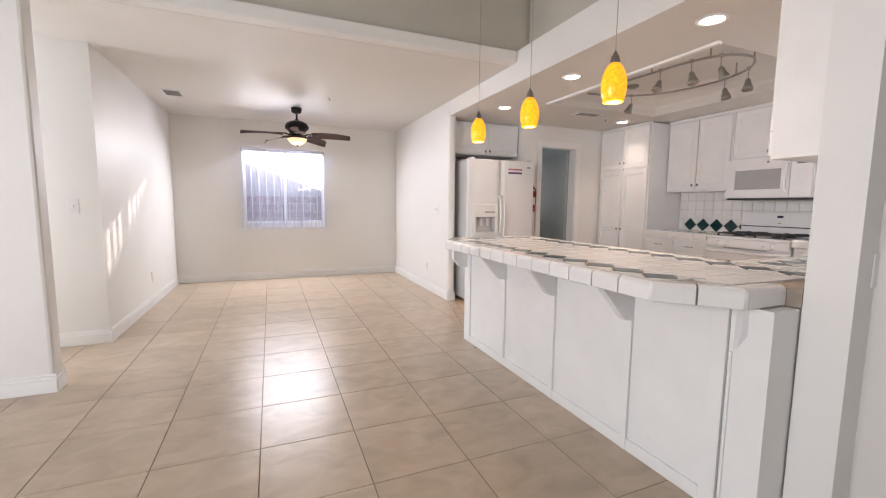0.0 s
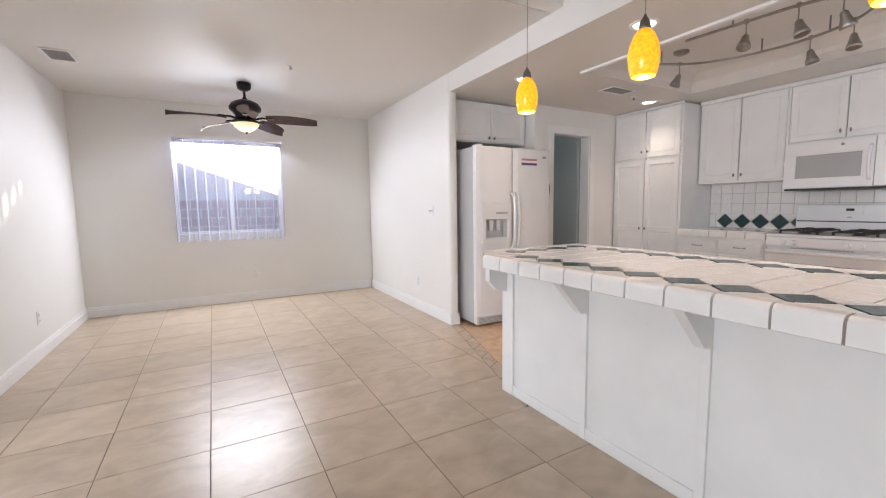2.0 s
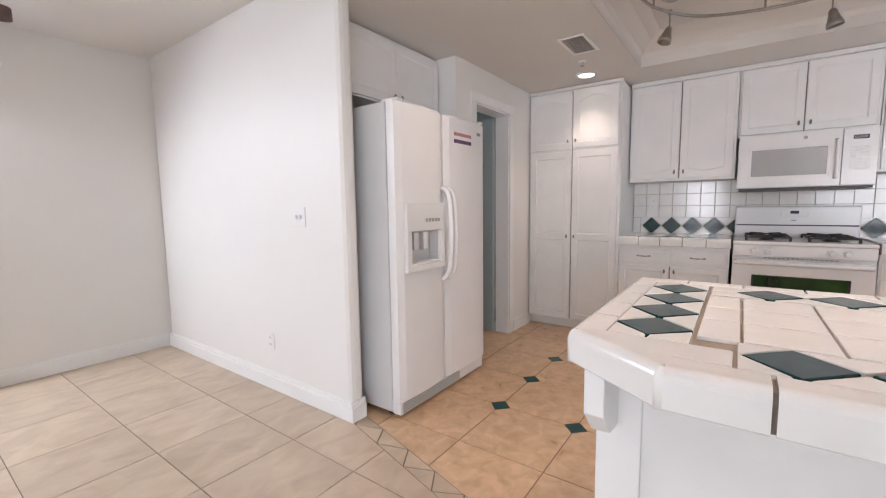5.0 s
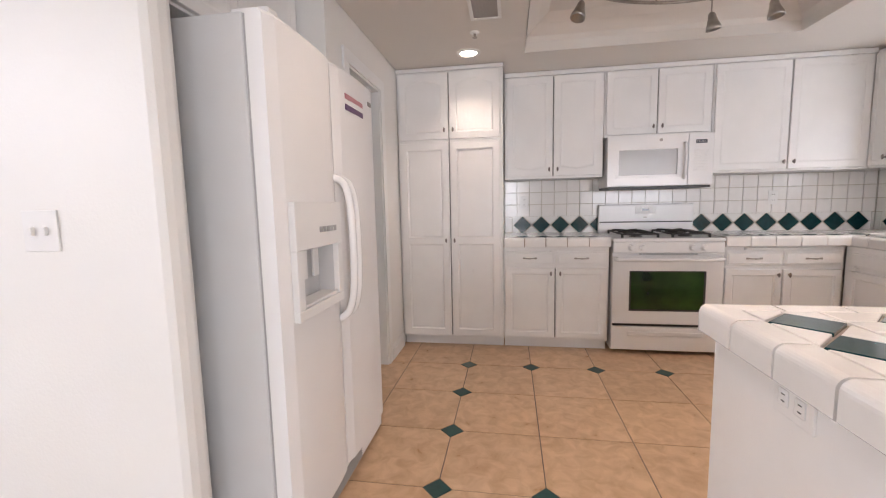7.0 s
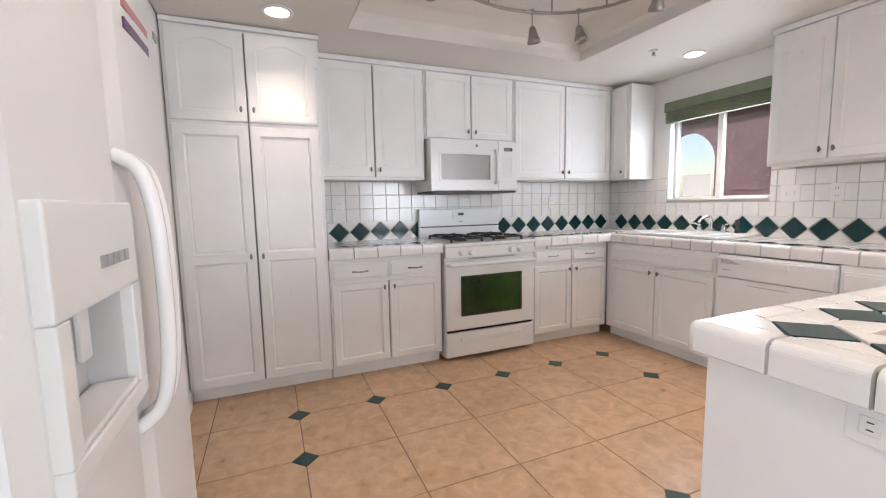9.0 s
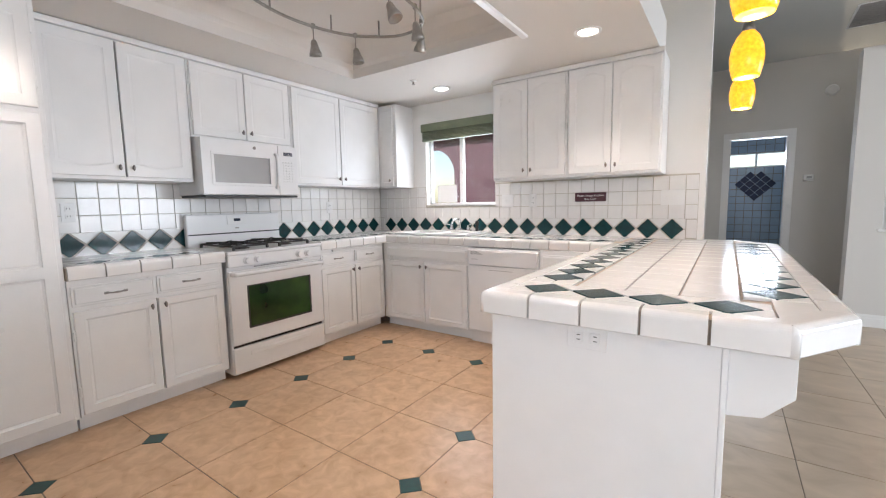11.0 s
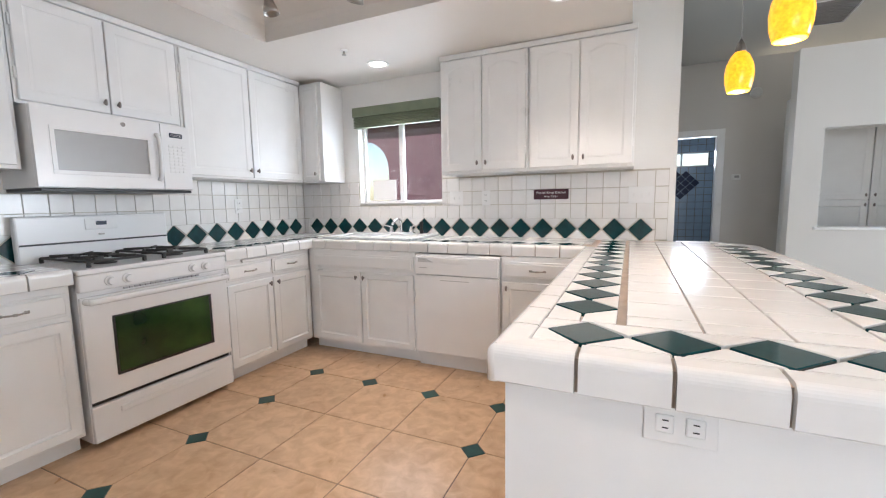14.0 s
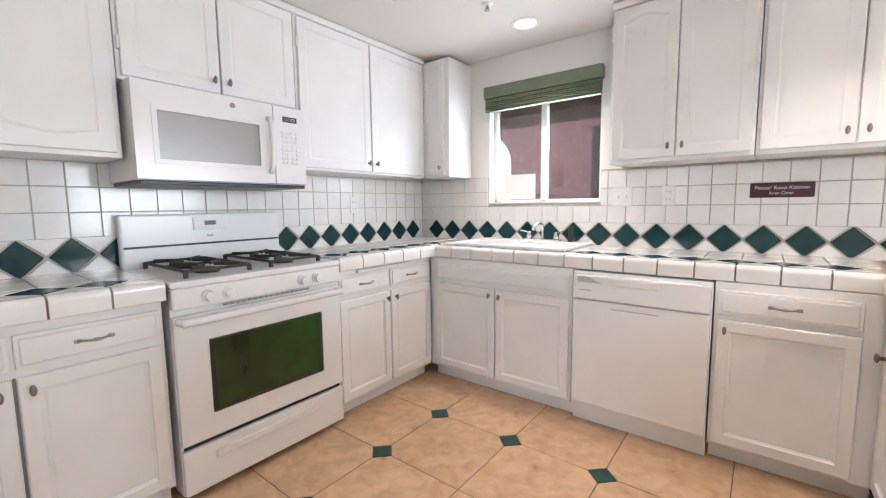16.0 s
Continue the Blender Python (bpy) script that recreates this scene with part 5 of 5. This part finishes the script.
blade_me = mesh_of("blade", blade(), FAN_WOOD)
bm = tube(smooth_line([(0.10, 0, 0), (0.16, 0, 0.012), (0.22, 0, 0.004)], 4), 0.010, 8)
box(bm, 0.19, -0.035, -0.002, 0.27, 0.035, 0.012, bev=0.003)
iron_me = mesh_of("blade_iron", bm, BRONZE)
for k in range(5):
    piece("blade", blade_me, fan, pose(0, 0, 2.105, 0, 0, -20 + 72 * k))
    piece("blade_iron", iron_me, fan, pose(0, 0, 2.105, 0, 0, -20 + 72 * k))

# ---- laundry room ----
ld = thing("laundry_door", pose(4.42, 6.98, 0), "pale panelled door in the laundry room", "door")
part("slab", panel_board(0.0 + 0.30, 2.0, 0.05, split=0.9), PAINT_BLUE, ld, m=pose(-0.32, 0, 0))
wm = thing("washing_machine", pose(3.62, 6.35, 0), "white top-loading washing machine in the laundry room", "washing machine")
part("body", boxes((-0.3, -0.3, 0.0, 0.3, 0.3, 0.9), bev=0.02), APPL, wm)
part("lid", boxes((-0.26, -0.26, 0.9, 0.26, 0.18, 0.912), bev=0.004), APPL, wm)
part("console", boxes((-0.3, 0.2, 0.9, 0.3, 0.3, 1.04), bev=0.01), APPL, wm)
d = part("open_door", boxes((0, 0, 0.01, 0.035, 0.70, 1.99), bev=0.003), PAINT_BLUE, thing("door_3", pose(4.0 - 0.055, Y_K + 0.14, 0, 0, 0, -8), "open laundry room door with a lever", "door", kind="structure"))
part("door_handle", tube(smooth_line([(-0.002, 0.63, 0.95), (-0.05, 0.63, 0.95), (-0.055, 0.60, 0.95), (-0.055, 0.53, 0.95)], 4), 0.009, 8), PEWTER, d, smooth=True)

# ---- pass-through room and bathroom ----
hc = thing("storage_cabinet", pose(0.62, -1.55, 0, 0, 0, 180), "pale grey tall storage cabinet with four doors behind the pass-through", "cabinet")
part("body", boxes((0.2, 0, 0, 1.4, 0.5, 2.3)), CAB, hc)
for i in range(2):
    for z0, z1, kz in ((0.08, 1.155, 1.11), (1.165, 2.25, 1.21)):
        add_door(hc, 0.245 + i * 0.555, z0, 0.79 + i * 0.555, z1, ("l" if i % 2 else "r", kz))
    # Same painted shade strip between the storage doors
    part("gap", boxes((0.7925, -0.001, 0.08, 0.7975, 0.002, 2.25)), GAP_SHADE, hc)
wall("wall_bath_side", BATH_T, (0.3, -4.3, BASE, 0.42, -2.62, 2.6), (1.98, -4.3, BASE, 2.1, -2.62, 2.6), label="pale tiled bathroom side walls")
BWX0, BWX1, BWZ0, BWZ1 = 0.85, 1.65, 1.74, 1.98
wall("wall_bath_end", GROUT_D, (0.42, -4.3, BASE, BWX0, -4.2, 2.6), (BWX1, -4.3, BASE, 1.98, -4.2, 2.6), (BWX0, -4.3, BASE, BWX1, -4.2, BWZ0), (BWX0, -4.3, BWZ1, BWX1, -4.2, 2.6), label="tiled bathroom wall with a high window")
solid("bath_ceiling", boxes((0.3, -4.3, 2.45, 2.1, -2.62, 2.55)), PAINT_LIV, "pale bathroom ceiling", "ceiling", "structure")
bt = thing("bath_tiling", pose(0, -4.2, 0), "pale blue square bathroom wall tiles with a navy diamond", "tiling", kind="structure")
MB = Matrix(((-1, 0, 0, 1.98), (0, 0, 1, 0.0005), (0, 1, 0, 0), (0, 0, 0, 1)))
tile_grid(bt, MB, 0, 0.42, 1.5, 2.44, 0.12, 0.12, BATH_T, "wall_tile", holes=((1.98 - BWX1, BWZ0, 1.98 - BWX0, BWZ1),), h=0.006, gap=0.004)
nv = mesh_of("navy_tile", prism(((0.003, 0.003), (0.097, 0.003), (0.097, 0.097), (0.003, 0.097)), 0.009), NAVY)
for i in range(4):
    for j in range(4):
        if (i, j) != (3, 3):
            piece("navy_tile", nv, bt, Matrix.Translation((1.25, 0.008, 1.18)) @ Matrix(((-1, 0, 0, 0), (0, 0, 1, 0), (0, 1, 0, 0), (0, 0, 0, 1))) @ pose(0, 0, 0, 0, 0, 45) @ Matrix.Translation((i * 0.1, j * 0.1, 0)))
bwn = thing("window_4", pose(0, 0, 0), "small high sliding bathroom window", "window", kind="structure")
for r in ((BWX0, BWZ0, BWX1, BWZ0 + 0.02), (BWX0, BWZ1 - 0.02, BWX1, BWZ1), (1.235, BWZ0, 1.265, BWZ1)):
    part("window_frame", boxes((r[0], -4.26, r[1], r[2], -4.22, r[3])), TRIM, bwn)
sd = thing("smoke_detector", pose(0.62, -2.498, 2.52), "round white smoke detector on the bathroom wall", "smoke detector")
part("body", lathe([(0.065, 0), (0.065, 0.02), (0.05, 0.035), (0.002, 0.037)], 24), PLASTIC, sd, m=pose(0, 0, 0, -90))
ts = thing("thermostat", pose(0.78, -2.498, 1.47), "small white thermostat on the wall", "thermostat")
part("case", boxes((-0.05, 0, -0.04, 0.05, 0.022, 0.04), bev=0.006), PLASTIC, ts)
part("display", boxes((-0.03, 0.022, -0.01, 0.02, 0.0235, 0.02)), GREY_PL, ts)

# ---- floor tiles ----


def strip_x(y):
    """West edge of the slanting stone strip between the two floors."""
    return 1.985 + 0.2826 * (y - 4.509)


def cut(pts, off, side):
    """Keeps the part of an outline west (side -1) or east (side 1) of the strip's edge, moved east by off."""
    out = []
    n = len(pts)
    dist = [side * (x - strip_x(y) - side * abs(off) - (STRIP_W if side > 0 else 0.0)) for x, y in pts]
    for k in range(n):
        (ax, ay), (bx, by), da, db = pts[k], pts[(k + 1) % n], dist[k], dist[(k + 1) % n]
        if da >= 0:
            out.append((ax, ay))
        if da * db < 0:
            u = da / (da - db)
            out.append((ax + (bx - ax) * u, ay + (by - ay) * u))
    area = sum(out[k - 1][0] * out[k][1] - out[k][0] * out[k - 1][1] for k in range(len(out))) / 2
    return out if abs(area) > 0.0006 else []


STRIP_W = 0.098
FP = 0.4575
whole = mesh_of("floor_tile", prism(((0.002, 0.002), (FP - 0.002, 0.002), (FP - 0.002, FP - 0.002), (0.002, FP - 0.002)), 0.010, 0.0015), FLOOR_T)
FX, FY = -0.08, 2.105
extra = bmesh.new()
tiles = 0
for i in range(-9, 6):
    for j in range(-11, 12):
        x0, y0 = FX + i * FP, FY + j * FP
        x1, y1 = min(x0 + FP, 2.045), y0 + FP
        if y0 > 7.25 or x0 > 2.0 or x1 < -3.8:
            continue
        if y0 < -2.7 or x1 - x0 < 0.03:
            continue
        if x0 < -2.5 or (x1 < -1.31 and y0 > 4.3):
            if x1 < -1.31 and y0 > 4.3:
                continue
            box(extra, x0 + 0.002, y0 + 0.002, -0.010, x1 - 0.002, y1 - 0.002, 0.0)
        elif y1 > 3.1 and x1 > strip_x(y0):
            g = 0.002
            pts = cut(((x0 + g, y0 + g), (x1 - g, y0 + g), (x1 - g, y1 - g), (x0 + g, y1 - g)), g, -1)
            if len(pts) > 2:
                piece("floor_tile", mesh_of("floor_tile", prism(pts, 0.010, 0.0015), FLOOR_T), floor, pose(0, 0, -0.010))
        elif min(x1, 1.865) - x0 > FP - 0.001 or (y0 > 4.6 and x1 - x0 > FP - 0.001):
            piece("floor_tile", whole, floor, pose(x0, y0, -0.010))
        else:
            tile_grid(floor, pose(0, 0, -0.010), x0, y0, x1 if y0 > 3.0 else min(x1, 1.865), y1, 1, 1, FLOOR_T, "floor_tile", h=0.010, gap=0.002)
tagged(part("far_tiles", extra, FLOOR_T, floor), kind="stuff")

# broken-stone strip slanting from the partition to the breakfast bar, in pairs of wedges
random.seed(4)
y = 3.022
while y < 4.7:
    h = random.uniform(0.19, 0.24)
    ya, yb = y + 0.067, y + h + 0.067
    lo, hi = (strip_x(y), y), (strip_x(y + h), y + h)
    ro, rh = (strip_x(ya) + STRIP_W, ya), (strip_x(yb) + STRIP_W, yb)
    for tri in ((lo, ro, hi), (ro, rh, hi)):
        cx, cy = sum(p[0] for p in tri) / 3, sum(p[1] for p in tri) / 3
        pts = [(cx + (px - cx) * 0.93, cy + (py - cy) * 0.93) for px, py in tri]
        piece("strip_tile", mesh_of("strip_tile", prism(pts, 0.010, 0.0012), FLOOR_T), kitchen_floor, pose(0, 0, -0.010))
    y += h

# kitchen tiles: corners clipped where a green inset sits
GX, GY, GD = 2.69, 1.853, 0.062
insets = {(i, j) for i in range(0, 4) for j in range(0, 6) if i in (0, 3) or j in (0, 5)}
KP = 0.4565
for i in range(-3, 6):
    for j in range(-3, 7):
        x0, y0 = max(GX + i * KP, 1.62), max(GY + j * KP, 0.86)
        x1, y1 = min(GX + (i + 1) * KP, 5.03), min(GY + (j + 1) * KP, 5.40)
        if x1 - x0 < 0.03 or y1 - y0 < 0.03:
            continue
        g = 0.0025
        pts = []
        for (ci, cj), (px, py), (ax, ay), (bx, by) in (((i, j), (x0 + g, y0 + g), (0, 1), (1, 0)), ((i + 1, j), (x1 - g, y0 + g), (-1, 0), (0, 1)),
                                                     ((i + 1, j + 1), (x1 - g, y1 - g), (0, -1), (-1, 0)), ((i, j + 1), (x0 + g, y1 - g), (1, 0), (0, -1))):
            if (ci, cj) in insets and abs(px - (GX + ci * KP)) < 0.01 and abs(py - (GY + cj * KP)) < 0.01:
                pts += [(px + ax * GD, py + ay * GD), (px + bx * GD, py + by * GD)]
            else:
                pts.append((px, py))
        if x0 < 2.2:
            pts = cut(pts, g, 1) if y1 > 3.0 else []
        if len(pts) < 3:
            continue
        piece("floor_tile", mesh_of("floor_tile", prism(pts, 0.010, 0.0015), FLOOR_K), kitchen_floor, pose(0, 0, -0.010))
gi = mesh_of("green_inset", prism(((GD - 0.001, 0), (0, GD - 0.001), (-GD + 0.001, 0), (0, -GD + 0.001)), 0.010, 0.0015), INSET)
for i, j in sorted(insets):
    piece("green_inset", gi, kitchen_floor, pose(GX + i * KP, GY + j * KP, -0.010))
# laundry floor
solid("laundry_floor", boxes((3.3, 5.42, -0.01, 4.75, 7.0, -0.001)), FLOOR_K, "tan laundry room floor", "floor", "structure")
